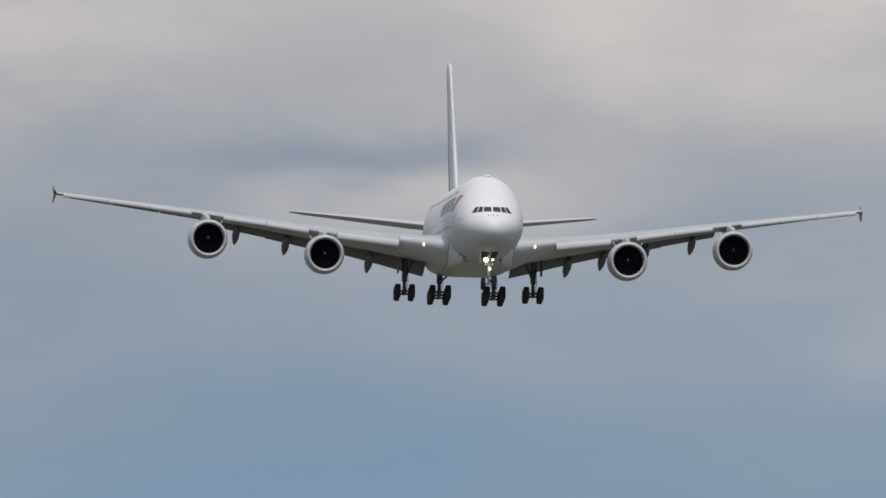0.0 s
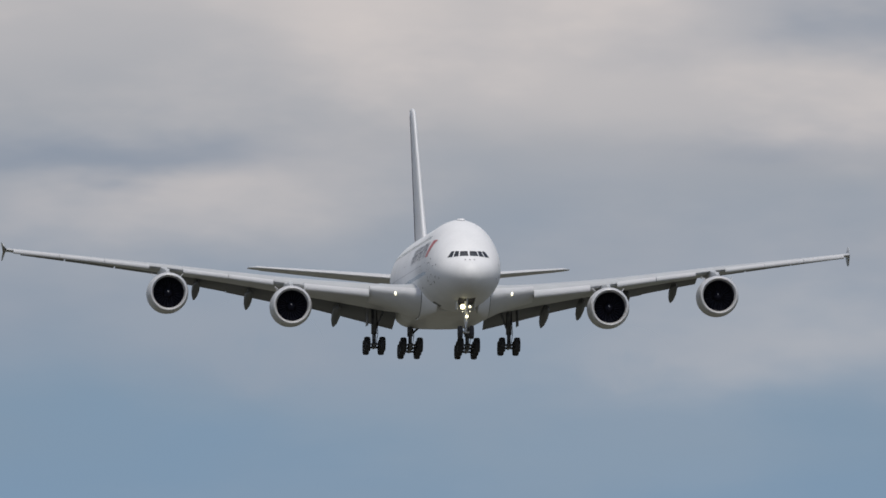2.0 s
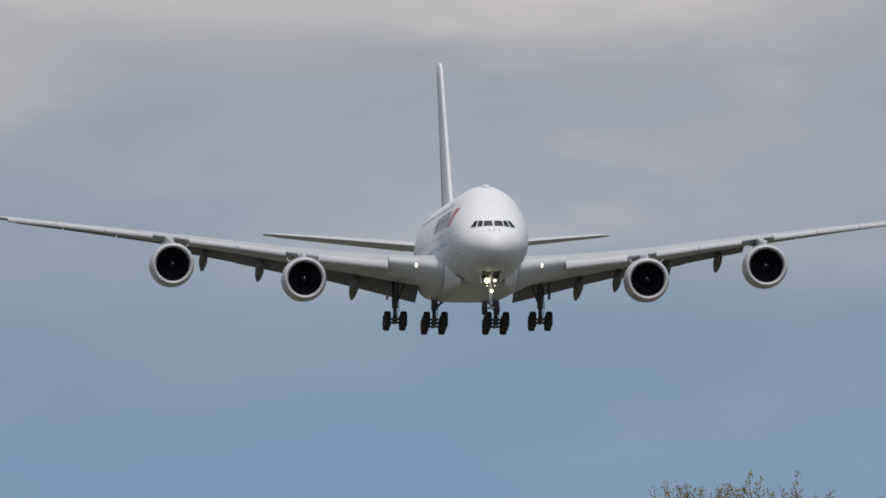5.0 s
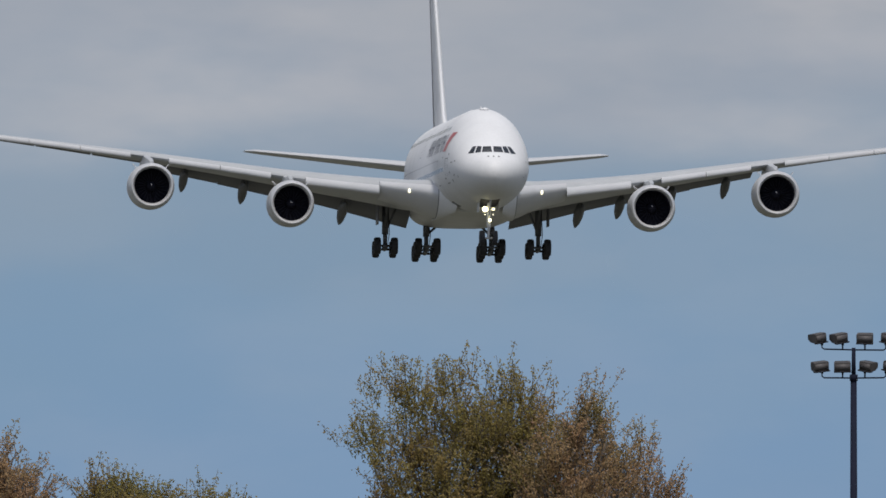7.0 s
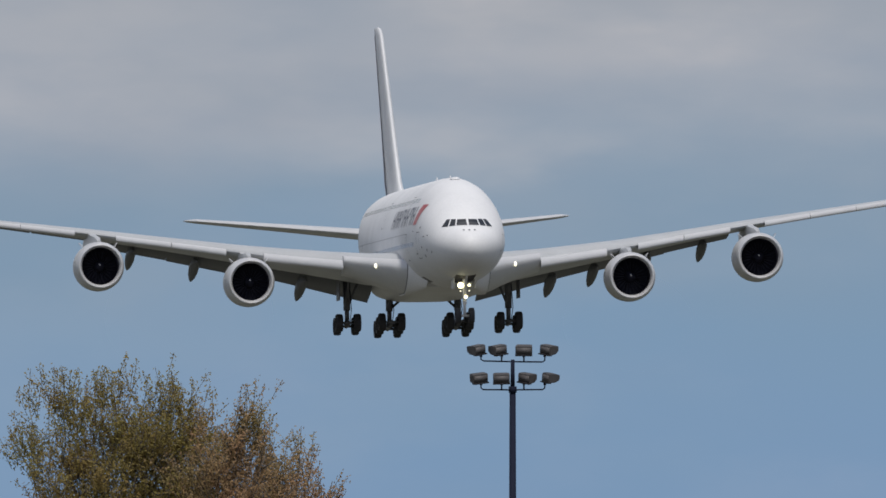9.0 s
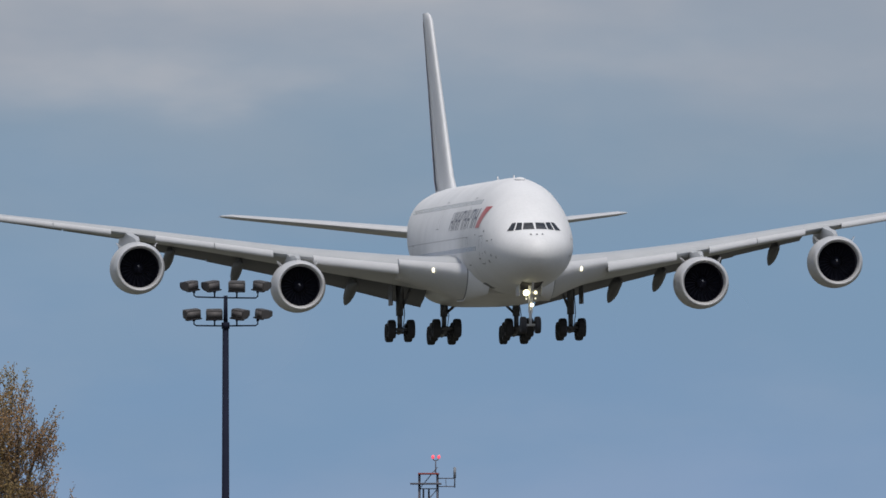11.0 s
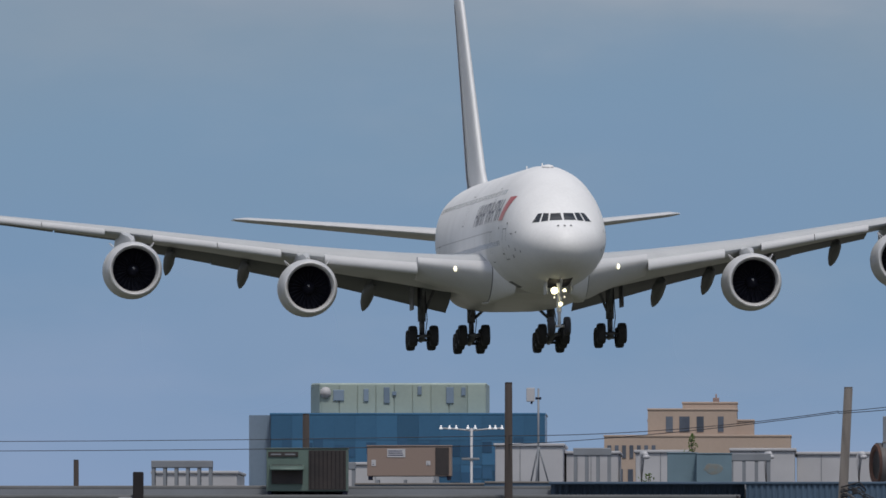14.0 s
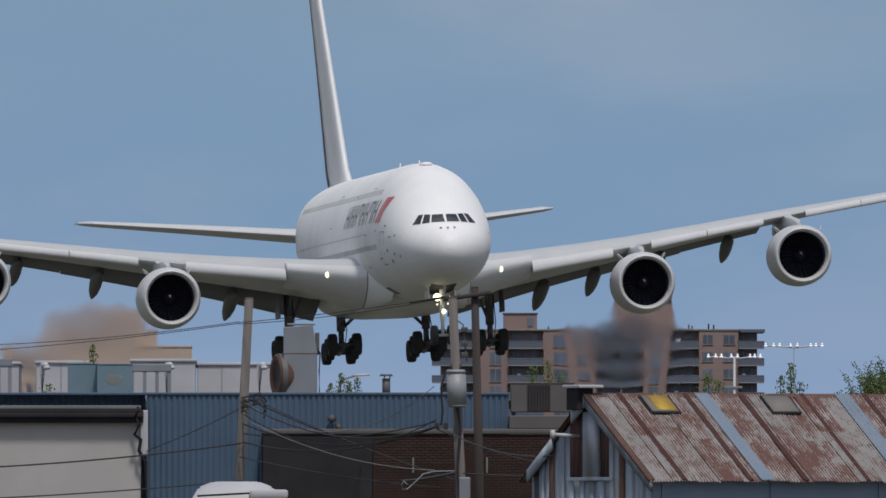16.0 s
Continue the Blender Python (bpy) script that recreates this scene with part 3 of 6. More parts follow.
def build_engine(plane, x, y, z):
    c = (x, y, z)
    bm = B()
    revolve(bm, [(0.55, 1.86), (1.3, 1.90), (2.4, 1.91), (3.5, 1.86), (4.6, 1.72), (5.5, 1.54), (5.55, 1.47), (4.9, 1.48)], c)
    cowl = part("engine_nacelle", tidy(bm), "nacelle_white", plane)
    bm = B()
    revolve(bm, [(0.55, 1.862), (0.25, 1.825), (0.02, 1.76), (-0.10, 1.68), (-0.12, 1.62), (-0.06, 1.55), (0.12, 1.48), (0.35, 1.435)], c)
    part("intake_lip", tidy(bm), "bare_metal", cowl, "bare metal intake lip")
    # duct, blades and spinner: the intake's darkness is in their colour
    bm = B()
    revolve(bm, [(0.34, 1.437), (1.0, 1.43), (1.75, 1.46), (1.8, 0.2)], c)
    part("intake_duct", tidy(bm), "recess_shade_dark", cowl)
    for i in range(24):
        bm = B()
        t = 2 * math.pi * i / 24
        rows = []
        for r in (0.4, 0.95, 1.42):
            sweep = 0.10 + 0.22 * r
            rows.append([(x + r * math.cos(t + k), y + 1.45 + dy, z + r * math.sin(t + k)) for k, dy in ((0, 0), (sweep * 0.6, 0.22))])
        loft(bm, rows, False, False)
        part("fan_blade", bm, "fan_shade_dark", cowl)
    bm = B()
    revolve(bm, [(0.75, 0.01), (0.82, 0.12), (1.0, 0.26), (1.3, 0.40), (1.6, 0.46)], c, 20)
    spin = part("spinner", tidy(bm), "fan_shade_dark", cowl)
    bm = B()
    loft(bm, [[(x + r * math.cos(k), y + yy - 0.012, z + r * math.sin(k)) for k in (0.9 + r * 3, 1.5 + r * 3)] for yy, r in ((0.77, 0.07), (0.83, 0.14), (0.93, 0.21))], False, False)
    part("spinner_mark", bm, "slat_grey", spin, "white spiral mark on the spinner")
    bm = B()
    revolve(bm, [(4.6, 1.0), (6.4, 0.72), (6.45, 0.55), (7.4, 0.08)], c, 24)
    part("exhaust_core", tidy(bm), "gear_grey", cowl)
    for side in (-1, 1):  # strakes on the shoulders
        bm = B()
        a = radians(52)
        ax, az = x + side * 1.93 * math.cos(a), z + 1.93 * math.sin(a)
        ox, oz = side * 0.42 * math.cos(a), 0.42 * math.sin(a)
        loft(bm, [[(ax, y + 1.2, az), (ax + side * 0.03, y + 1.2, az - 0.03)], [(ax + ox, y + 1.9, az + oz), (ax + ox + side * 0.03, y + 1.9, az + oz - 0.03)],
                  [(ax + ox, y + 2.5, az + oz), (ax + ox + side * 0.03, y + 2.5, az + oz - 0.03)], [(ax, y + 2.7, az), (ax + side * 0.03, y + 2.7, az - 0.03)]], False)
        part("strake", bm, "slat_grey", cowl)
    # pylon up to the wing
    ly, lz, chord, thick, droop = wing_at(abs(x))
    bm = B()
    rings = []
    for yy, lo, hi, hw in ((y + 1.4, z + 1.85, z + 1.98, 0.10), (y + 2.6, z + 1.7, z + 2.28, 0.30), (ly - 1.0, z + 1.5, lz - 0.12, 0.36), (ly + 0.6, z + 1.2, lz + 0.12, 0.38),
                           (ly + 3.5, z + 1.3, lz + 0.1, 0.36), (ly + 6.0, lz - 1.0, lz - 0.3, 0.2)):
        rings.append([(x - hw, yy, lo), (x - hw, yy, (lo + hi) / 2), (x - hw * 0.7, yy, hi), (x, yy, hi + 0.05), (x + hw * 0.7, yy, hi), (x + hw, yy, (lo + hi) / 2), (x + hw, yy, lo)])
    loft(bm, rings)
    part("pylon", tidy(bm), "wing_grey", cowl)


def build_airliner():
    plane = thing("airliner", "white four-engined double-deck airliner, landing gear and flaps down", "airplane")
    # fuselage
    bm = B()
    ys = [0.0, 0.04, 0.1, 0.18, 0.3, 0.45] + [0.6 + 0.2 * i for i in range(28)] + [6.5 + 0.5 * i for i in range(18)] + [16 + 2.5 * i for i in range(13)] + \
         [47 + 1.4 * i for i in range(18)] + [72.3]
    n = 72
    rings = []
    for y in ys:
        hw, zt, zb, zc = section(y)
        rings.append([(hw * math.cos(2 * math.pi * i / n), y, zc + ((zt - zc) if i <= n / 2 else (zc - zb)) * math.sin(2 * math.pi * i / n)) for i in range(n)])
    loft(bm, rings)
    hull = part("fuselage", tidy(bm), "white_paint", plane, "white painted double-deck fuselage")
    # belly fairing
    bm = B()
    rings = []
    for y, hw, zb, zt in ((15.5, 2.4, -4.66, -4.0), (17.5, 3.35, -4.95, -3.0), (20, 3.95, -5.2, -2.4), (24, 4.35, -5.33, -2.0), (30, 4.5, -5.36, -2.0), (36, 4.45, -5.33, -2.2),
                          (40, 4.0, -5.15, -2.8), (44, 3.2, -4.85, -3.4), (47, 2.2, -4.6, -4.0)):
        ring = []
        for i in range(29):
            t = math.pi + math.pi * i / 28
            cx, sz = math.cos(t), math.sin(t)
            ring.append((hw * math.copysign(abs(cx) ** 0.55, cx), y, zt + (zb - zt) * abs(sz) ** 0.62))
        rings.append(ring)
    loft(bm, rings)
    part("belly_fairing", tidy(bm), "belly_grey", plane, "grey-white bulged belly fairing")
    # windscreen
    for side in (-1, 1):
        for k, c in enumerate((((0.06, -0.25), (0.90, -0.27), (0.76, 0.21), (0.10, 0.23)), ((1.00, -0.29), (1.45, -0.33), (1.20, 0.24), (0.86, 0.22)),
                               ((1.56, -0.35), (2.0, -0.38), (1.56, 0.21), (1.28, 0.24)))):
            bm = B()
            k4 = [(side * px * 0.97, pz) for px, pz in c]
            nose_patch(bm, k4)
            part("windscreen_pane", bm, "cockpit_glass", hull)
    # cabin windows, both decks
    for side in (-1, 1):
        for z, y0, y1 in ((-1.65, 9.0, 59.0), (1.78, 11.5, 56.0)):
            bm = B()
            y = y0
            while y < y1:
                side_patch(bm, side, (y, y + 0.25), (y, y + 0.25), z, z + 0.32, 0.006, 1)
                y += 0.62
            part("cabin_windows", bm, "window_dark", hull, "row of small dark cabin windows", kind="stuff")
        # doors: their outlines
        for y, z, hgt in ((6.6, -2.6, 1.95), (13.2, -2.6, 1.95), (47.5, -2.6, 1.95), (15.5, 0.35, 1.9), (33.0, 0.35, 1.9)):
            bm = B()
            for a, b, z0, z1 in ((y, y + 0.05, z, z + hgt), (y + 1.1, y + 1.15, z, z + hgt), (y, y + 1.15, z + hgt, z + hgt + 0.05), (y, y + 1.15, z - 0.05, z)):
                side_patch(bm, side, (a, b), (a, b), z0, z1, 0.01, 3)
            part("door_outline", bm, "panel_line", hull)
        # probes and small vents of the nose
        for y, z, dy, dz in ((4.1, -1.0, 0.18, 0.10), (4.9, -1.05, 0.45, 0.07), (4.3, -2.15, 0.14, 0.16), (5.6, -1.9, 0.16, 0.16), (5.1, -2.6, 0.2, 0.22), (7.6, -2.3, 0.5, 0.10),
                             (3.4, -2.3, 0.12, 0.14), (6.3, -0.35, 0.3, 0.12), (9.2, -0.55, 0.3, 0.10)):
            bm = B()
            side_patch(bm, side, (y, y + dy), (y, y + dy), z, z + dz, 0.03, 2)
            part("probe", bm, "panel_line", hull)
        bm = B()
        side_patch(bm, side, (12.3, 14.6), (12.7, 14.9), -4.32, -3.90, 0.02, 4)
        part("cargo_vent", bm, "panel_line", hull, "dark vent on the lower body")
        bm = B()
        side_patch(bm, side, (14.5, 58.0), (14.5, 58.0), -0.62, -0.55, 0.008, 24)
        part("skin_joint", bm, "joint_grey", hull)
        # air inlets on the belly's shoulder
        for dz in (0, 0.34):
            bm = B()
            box(bm, side * 3.62 - 0.09, side * 3.62 + 0.09, 18.2, 20.6, -4.32 + dz, -4.18 + dz, 0.02)
            part("air_inlet", bm, "panel_line", plane)
    for px in (-0.42, 0.0, 0.42):
        bm = B()
        nose_patch(bm, ((px - 0.06, -0.70), (px + 0.06, -0.70), (px + 0.06, -0.60), (px - 0.06, -0.60)), 0.03, 2)
        part("probe", bm, "panel_line", hull)
    # the line's mark: a red slash and nine dark bars of lettering on the upper deck
    for side in (-1,):
        bm = B()
        side_patch(bm, side, (8.5, 10.0), (7.1, 8.6), 0.0, 1.52, 0.02, 6)
        part("red_slash", bm, "red", hull, "red slanting livery slash")
        y, lean = 10.5, -0.42
        for k, wdt in enumerate((1.5, 1.5, 1.6, 1.5, 1.35, 1.35, 1.35, 0.32, 1.5)):
            def bar(a, b, z0, z1):
                bm = B()
                side_patch(bm, side, (y + a + lean * z0, y + b + lean * z0), (y + a + lean * z1, y + b + lean * z1), z0, z1, 0.016, 4)
                part("livery_bar", bm, "navy", hull, "dark blue bar of the livery lettering")

            thick = 0.36 if k < 2 else 0.27
            bar(0, thick, 0.05, 1.42)
            if wdt > 0.6:
                bar(wdt - thick, wdt, (0.05, 0.75, 0.05)[k % 3], 1.42)
                bar(thick + 0.02, wdt - thick - 0.02, (0.66, 1.24, 0.62)[k % 3], (0.84, 1.42, 0.80)[k % 3])
            y += wdt + 0.46
    # antennas and crown light
    for y, hgt in ((14.0, 0.2), (24.0, 0.3)):
        bm = B()
        zt = section(y)[1]
        loft(bm, [[(-0.05, y, zt - 0.1), (0.05, y, zt - 0.1), (0.05, y + 0.6, zt - 0.1), (-0.05, y + 0.6, zt - 0.1)],
                  [(-0.02, y + 0.2, zt + hgt), (0.02, y + 0.2, zt + hgt), (0.02, y + 0.5, zt + hgt), (-0.02, y + 0.5, zt + hgt)]])
        part("antenna", bm, "white_paint", hull)
    bm = B()
    bmesh.ops.create_uvsphere(bm, u_segments=16, v_segments=8, radius=0.5, matrix=Matrix.Translation((0, 10.9, 3.5)) @ Matrix.Diagonal((0.8, 1.8, 0.36, 1)))
    part("antenna_dome", bm, "white_paint", hull)
    # radome joint, skin joints and the nose gear bay
    for y, hgt in ((16.4, 0.03), (24.2, 0.03)):
        bm = B()
        rows = []
        for yy in (y, y + 0.05):
            hw, zt, zb, zc = section(yy)
            rows.append([((hw + 0.008) * math.cos(2 * math.pi * i / 60), yy, zc + ((zt - zc) if i <= 30 else (zc - zb)) * 1.003 * math.sin(2 * math.pi * i / 60)) for i in range(60)])
        loft(bm, rows, False, True)
        part("skin_joint", bm, "joint_grey", hull)
    # the bay's shade as a dark sheet laid on the closed hull
    bm = B()
    rows = []
    for y in span_steps(3.6, 7.6, 8):
        hw, zt, zb, zc = section(y)
        rows.append([(x, y, zc - (zc - zb) * math.sqrt(1 - (x / hw) ** 2) - 0.015) for x in span_steps(-0.78, 0.78, 6)])
    loft(bm, rows, False, False)
    part("gear_bay", bm, "recess_shade_dark", hull, "dark sheet painting the shade of the open nose gear bay")

    for side in (-1, 1):
        # wing box
        bm = B()
        loft(bm, [foil_ring(side * x, y, z, c, t, d) for x, y, z, c, t, d in WING])
        wing = part("wing", tidy(bm), "wing_grey", plane, "grey swept wing")
        # blunt drooped leading edge at the root, the joint at its inner end, and the fillet that runs into the body
        def blunt(x, y, top, low, back, scale=1.0):
            """Nose high up, the under side running down and back from it."""
            tip = top - 0.30 * (top - low)
            up, down = (top - tip) * scale, (tip - low) * scale
            ring = [(side * x, y + back, tip + up * 0.9)]
            for i in range(7):
                t = math.pi / 2 * (1 - i / 6)
                ring.append((side * x, y + up * 1.6 * (1 - math.cos(t)), tip + up * math.sin(t)))
            for i in range(1, 8):
                t = math.pi / 2 * i / 7
                ring.append((side * x, y + down * 2.1 * (1 - math.cos(t)) ** 0.8, tip - down * math.sin(t)))
            return ring + [(side * x, y + back, tip - down * 0.98)]

        ROOT = [(3.15, 16.35, -2.42, -5.02, 7.0), (3.6, 16.75, -2.40, -4.90, 7.0), (4.4, 17.75, -2.33, -4.52, 6.5), (5.4, 18.95, -2.24, -4.12, 6.0), (6.5, 20.15, -2.12, -3.76, 5.5), (7.6, 21.3, -1.98, -3.42, 5.0)]
        bm = B()
        loft(bm, [blunt(*r) for r in ROOT])
        part("droop_nose", tidy(bm), "slat_grey", wing, "light grey drooped leading edge")
        bm = B()
        loft(bm, [blunt(x, y - 0.015, t, w, k, g) for (x, y, t, w, k), g in ((ROOT[0], 1.012), ((3.22, 16.41, -2.42, -5.0, 7.0), 1.012))])
        part("root_joint", tidy(bm), "panel_line", wing, "dark joint at the wing root")
        bm = B()
        loft(bm, [blunt(*r) for r in ((1.9, 13.6, -3.1, -4.75, 9.0), (2.5, 14.9, -2.62, -5.0, 8.5), (2.9, 15.75, -2.42, -5.12, 8.0), (3.16, 16.25, -2.38, -5.14, 7.5))])
        part("root_fillet", tidy(bm), "white_paint", wing, "white wing root fillet")
        # slats
        for kind, x0, x1 in (("slat", 7.66, 13.3), ("slat", 16.0, 19.9), ("slat", 19.95, 23.9), ("slat", 26.9, 30.8), ("slat", 30.84, 34.8), ("slat", 34.84, 38.9)):
            bm = B()
            rings = []
            for x in span_steps(x0, x1, 4):
                y, z, c, t, d = wing_at(x)
                k = max(0.088 * c, 0.74)
                ring = foil_ring(side * x, y - 0.50 * k, z - 0.34 * k, 1.25 * k, 0.62 * k, -24)
                rings.append(ring)
            loft(bm, rings)
            part(kind, tidy(bm), "slat_grey", wing, "light grey extended slat")
        # flaps, their dark grey holding the shade under the wing
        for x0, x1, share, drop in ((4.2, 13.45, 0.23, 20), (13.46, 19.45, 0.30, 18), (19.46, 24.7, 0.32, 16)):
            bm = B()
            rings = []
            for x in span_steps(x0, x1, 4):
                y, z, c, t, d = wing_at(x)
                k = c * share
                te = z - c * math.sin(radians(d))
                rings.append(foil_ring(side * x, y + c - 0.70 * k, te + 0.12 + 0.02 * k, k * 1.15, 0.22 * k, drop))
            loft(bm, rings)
            part("flap", tidy(bm), "flap_shade_grey", wing, "lowered flap, under-wing shade in its grey")
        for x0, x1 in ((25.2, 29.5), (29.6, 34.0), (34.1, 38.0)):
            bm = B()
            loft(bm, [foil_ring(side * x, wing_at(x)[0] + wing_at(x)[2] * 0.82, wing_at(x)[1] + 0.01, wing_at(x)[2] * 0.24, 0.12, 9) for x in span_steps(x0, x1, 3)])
            part("aileron", tidy(bm), "flap_shade_grey", wing)
        # flap track fairings, under-wing shade painted into their colour
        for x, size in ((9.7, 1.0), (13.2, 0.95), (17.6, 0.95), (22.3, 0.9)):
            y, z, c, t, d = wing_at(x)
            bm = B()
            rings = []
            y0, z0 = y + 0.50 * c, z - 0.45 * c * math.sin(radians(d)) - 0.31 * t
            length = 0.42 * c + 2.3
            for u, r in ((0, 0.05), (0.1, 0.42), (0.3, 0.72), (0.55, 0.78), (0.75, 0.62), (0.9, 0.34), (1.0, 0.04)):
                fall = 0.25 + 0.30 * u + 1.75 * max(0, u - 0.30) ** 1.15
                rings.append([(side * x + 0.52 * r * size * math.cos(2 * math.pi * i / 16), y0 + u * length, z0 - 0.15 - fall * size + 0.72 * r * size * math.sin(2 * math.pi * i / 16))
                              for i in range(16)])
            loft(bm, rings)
            part("flap_fairing", tidy(bm), "fairing_shade_grey", wing, "canoe-shaped flap track fairing")
        # wingtip fence
        bm = B()
        y, z, c, t, d = wing_at(39.5)
        for hgt in (0.85, -0.85):
            loft(bm, [[(side * 39.55 + q, y + 0.5, z) for q in (-0.05, 0.05)] + [(side * 39.55 + q, y + 4.0, z) for q in (0.05, -0.05)],
                      [(side * 39.72 + q, y + 3.0, z + hgt) for q in (-0.03, 0.03)] + [(side * 39.72 + q, y + 4.3, z + hgt) for q in (0.03, -0.03)]])
        part("wingtip_fence", tidy(bm), "wing_grey", wing)
        # landing light in the wing root
        bm = B()
        bmesh.ops.create_uvsphere(bm, u_segments=14, v_segments=8, radius=0.15, matrix=Matrix.Translation((side * 5.40, 18.98, -2.86)) @ Matrix.Diagonal((0.8, 1, 1.25, 1)))
        part("landing_light", bm, "lamp_soft", wing, "lit landing light in the wing root")
        # tailplane
        bm = B()
        loft(bm, [foil_ring(side * x, y, z, c, t, 0) for x, y, z, c, t in ((0.6, 57.8, 0.45, 11.2, 1.15), (2.6, 59.3, 0.62, 10.2, 1.0), (8, 63.8, 1.28, 7.4, 0.72), (14.4, 69.0, 2.02, 4.3, 0.40),
                                                                       (15.15, 70.6, 2.1, 2.7, 0.16))])
        tail = part("tailplane", tidy(bm), "slat_grey", plane, "light grey tailplane")
        bm = B()
        loft(bm, [foil_ring(side * x, y, z, c, 0.16, 1) for x, y, z, c in ((3.0, 67.4, 0.64, 2.5), (14.0, 71.9, 1.98, 1.7))])
        part("elevator", tidy(bm), "wing_grey", tail)
        build_engine(plane, side * 14.75, 21.9, -3.88)
        build_engine(plane, side * 25.62, 29.9, -2.32)
    # fin
    bm = B()
    FIN = [(50.8, 3.2, 12.2, 1.0), (53.4, 4.6, 11.0, 0.94), (58.0, 9.2, 8.6, 0.80), (63.2, 14.4, 6.1, 0.64), (65.2, 16.4, 5.2, 0.56), (66.3, 16.85, 4.2, 0.42), (67.2, 17.0, 3.2, 0.2)]
    loft(bm, [foil_ring(0, y, z, c, t, 0, True) for y, z, c, t in FIN])
    fin = part("fin", tidy(bm), "white_paint", plane, "tall white fin")
    for side in (-1, 1):  # slanting livery stripes on the fin's flanks
        for k, (colour, u0, u1) in enumerate((("navy", 0.72, 0.75), ("navy", 0.86, 0.94), ("red", 0.97, 0.99))):
            bm = B()
            rows = []
            for y, z, c, t in ((51.7, 3.7, 11.8, 0.98),) + tuple(FIN[1:5]):
                row = []
                for u in (u0, (u0 + u1) / 2, u1):
                    w = np.interp(u, [0.45, 0.65, 0.85, 1.0], [0.95, 0.66, 0.24, 0.0])
                    row.append((side * (w * t * 0.5 + 0.02), y + u * c, z))
                rows.append(row)
            loft(bm, rows, False, False)
            part("fin_stripe", bm, colour, fin, colour + " livery stripe")
    # landing gear
    for side in (-1, 1):
        build_gear(plane, side * 6.28, 33.0, -3.2, -7.05, 2, 1.40, 0.70, 0.55, 8, (side * 7.0, -5.2))
        build_gear(plane, side * 2.66, 36.2, -4.9, -7.10, 3, 1.52, 0.70, 0.55, 8, None)
    bm = B()
    rod(bm, (0, 5.0, -4.0), (0, 5.2, -6.2), 0.16, n=12)
    rod(bm, (0, 5.2, -6.0), (0, 5.3, -7.1), 0.11, n=12)
    rod(bm, (0, 5.2, -5.6), (0, 3.4, -4.1), 0.08)
    rod(bm, (-0.5, 5.3, -7.1), (0.5, 5.3, -7.1), 0.09)
    box(bm, -0.5, 0.5, 4.85, 5.0, -4.9, -4.72, 0.03)
    nose_gear = part("landing_gear", bm, "slat_grey", plane, "nose landing gear with lit lamps")
    for side in (-1, 1):
        build_tyre(nose_gear, side * 0.52, 5.3, -7.1, 0.62, 0.42)
        bm = B()
        box(bm, side * 0.80 - 0.025, side * 0.80 + 0.025, 4.9, 7.0, -5.0, -4.2, 0.02)
        part("gear_door", bm, "belly_grey", nose_gear)
    for px, pz, r, glow in ((-0.34, -4.78, 0.23, "lamp_white"), (0.34, -4.76, 0.10, "lamp_white"), (-0.34, -5.22, 0.055, "lamp_soft"), (0.32, -5.20, 0.055, "lamp_soft"), (0.06, -5.66, 0.13, "lamp_white")):
        bm = B()
        bmesh.ops.create_uvsphere(bm, u_segments=14, v_segments=8, radius=r, matrix=Matrix.Translation((px, 4.78, pz)) @ Matrix.Diagonal((1, 0.6, 1, 1)))
        part("taxi_light", bm, glow, nose_gear, "lit lamp on the nose gear")
    # warm air trailing behind the engines
    for cx, cy, cz in ((-13.0, 92.0, -5.0), (22.0, 92.0, -6.0)):
        bm = B()
        bmesh.ops.create_icosphere(bm, subdivisions=4, radius=1.0, matrix=Matrix.Diagonal((5.2, 1.4, 3.6, 1)))
        haze = part("exhaust_haze", bm, "hot_air_strong" if cx < 0 else "hot_air", plane, "shimmering hot exhaust air")
        haze.location = (cx, cy, cz)
        haze.scale = (1.3, 1, 1.5) if cx < 0 else (1, 1, 1.1)
    return plane


airliner = build_airliner()

# ---- ground ----
bm = B()
bmesh.ops.create_grid(bm, x_segments=40, y_segments=40, size=9000)
for v in bm.verts:
    v.co.y += 3000
part("ground", bm, "grass", None, "flat grassy ground reaching the horizon", kind="structure", category="ground")


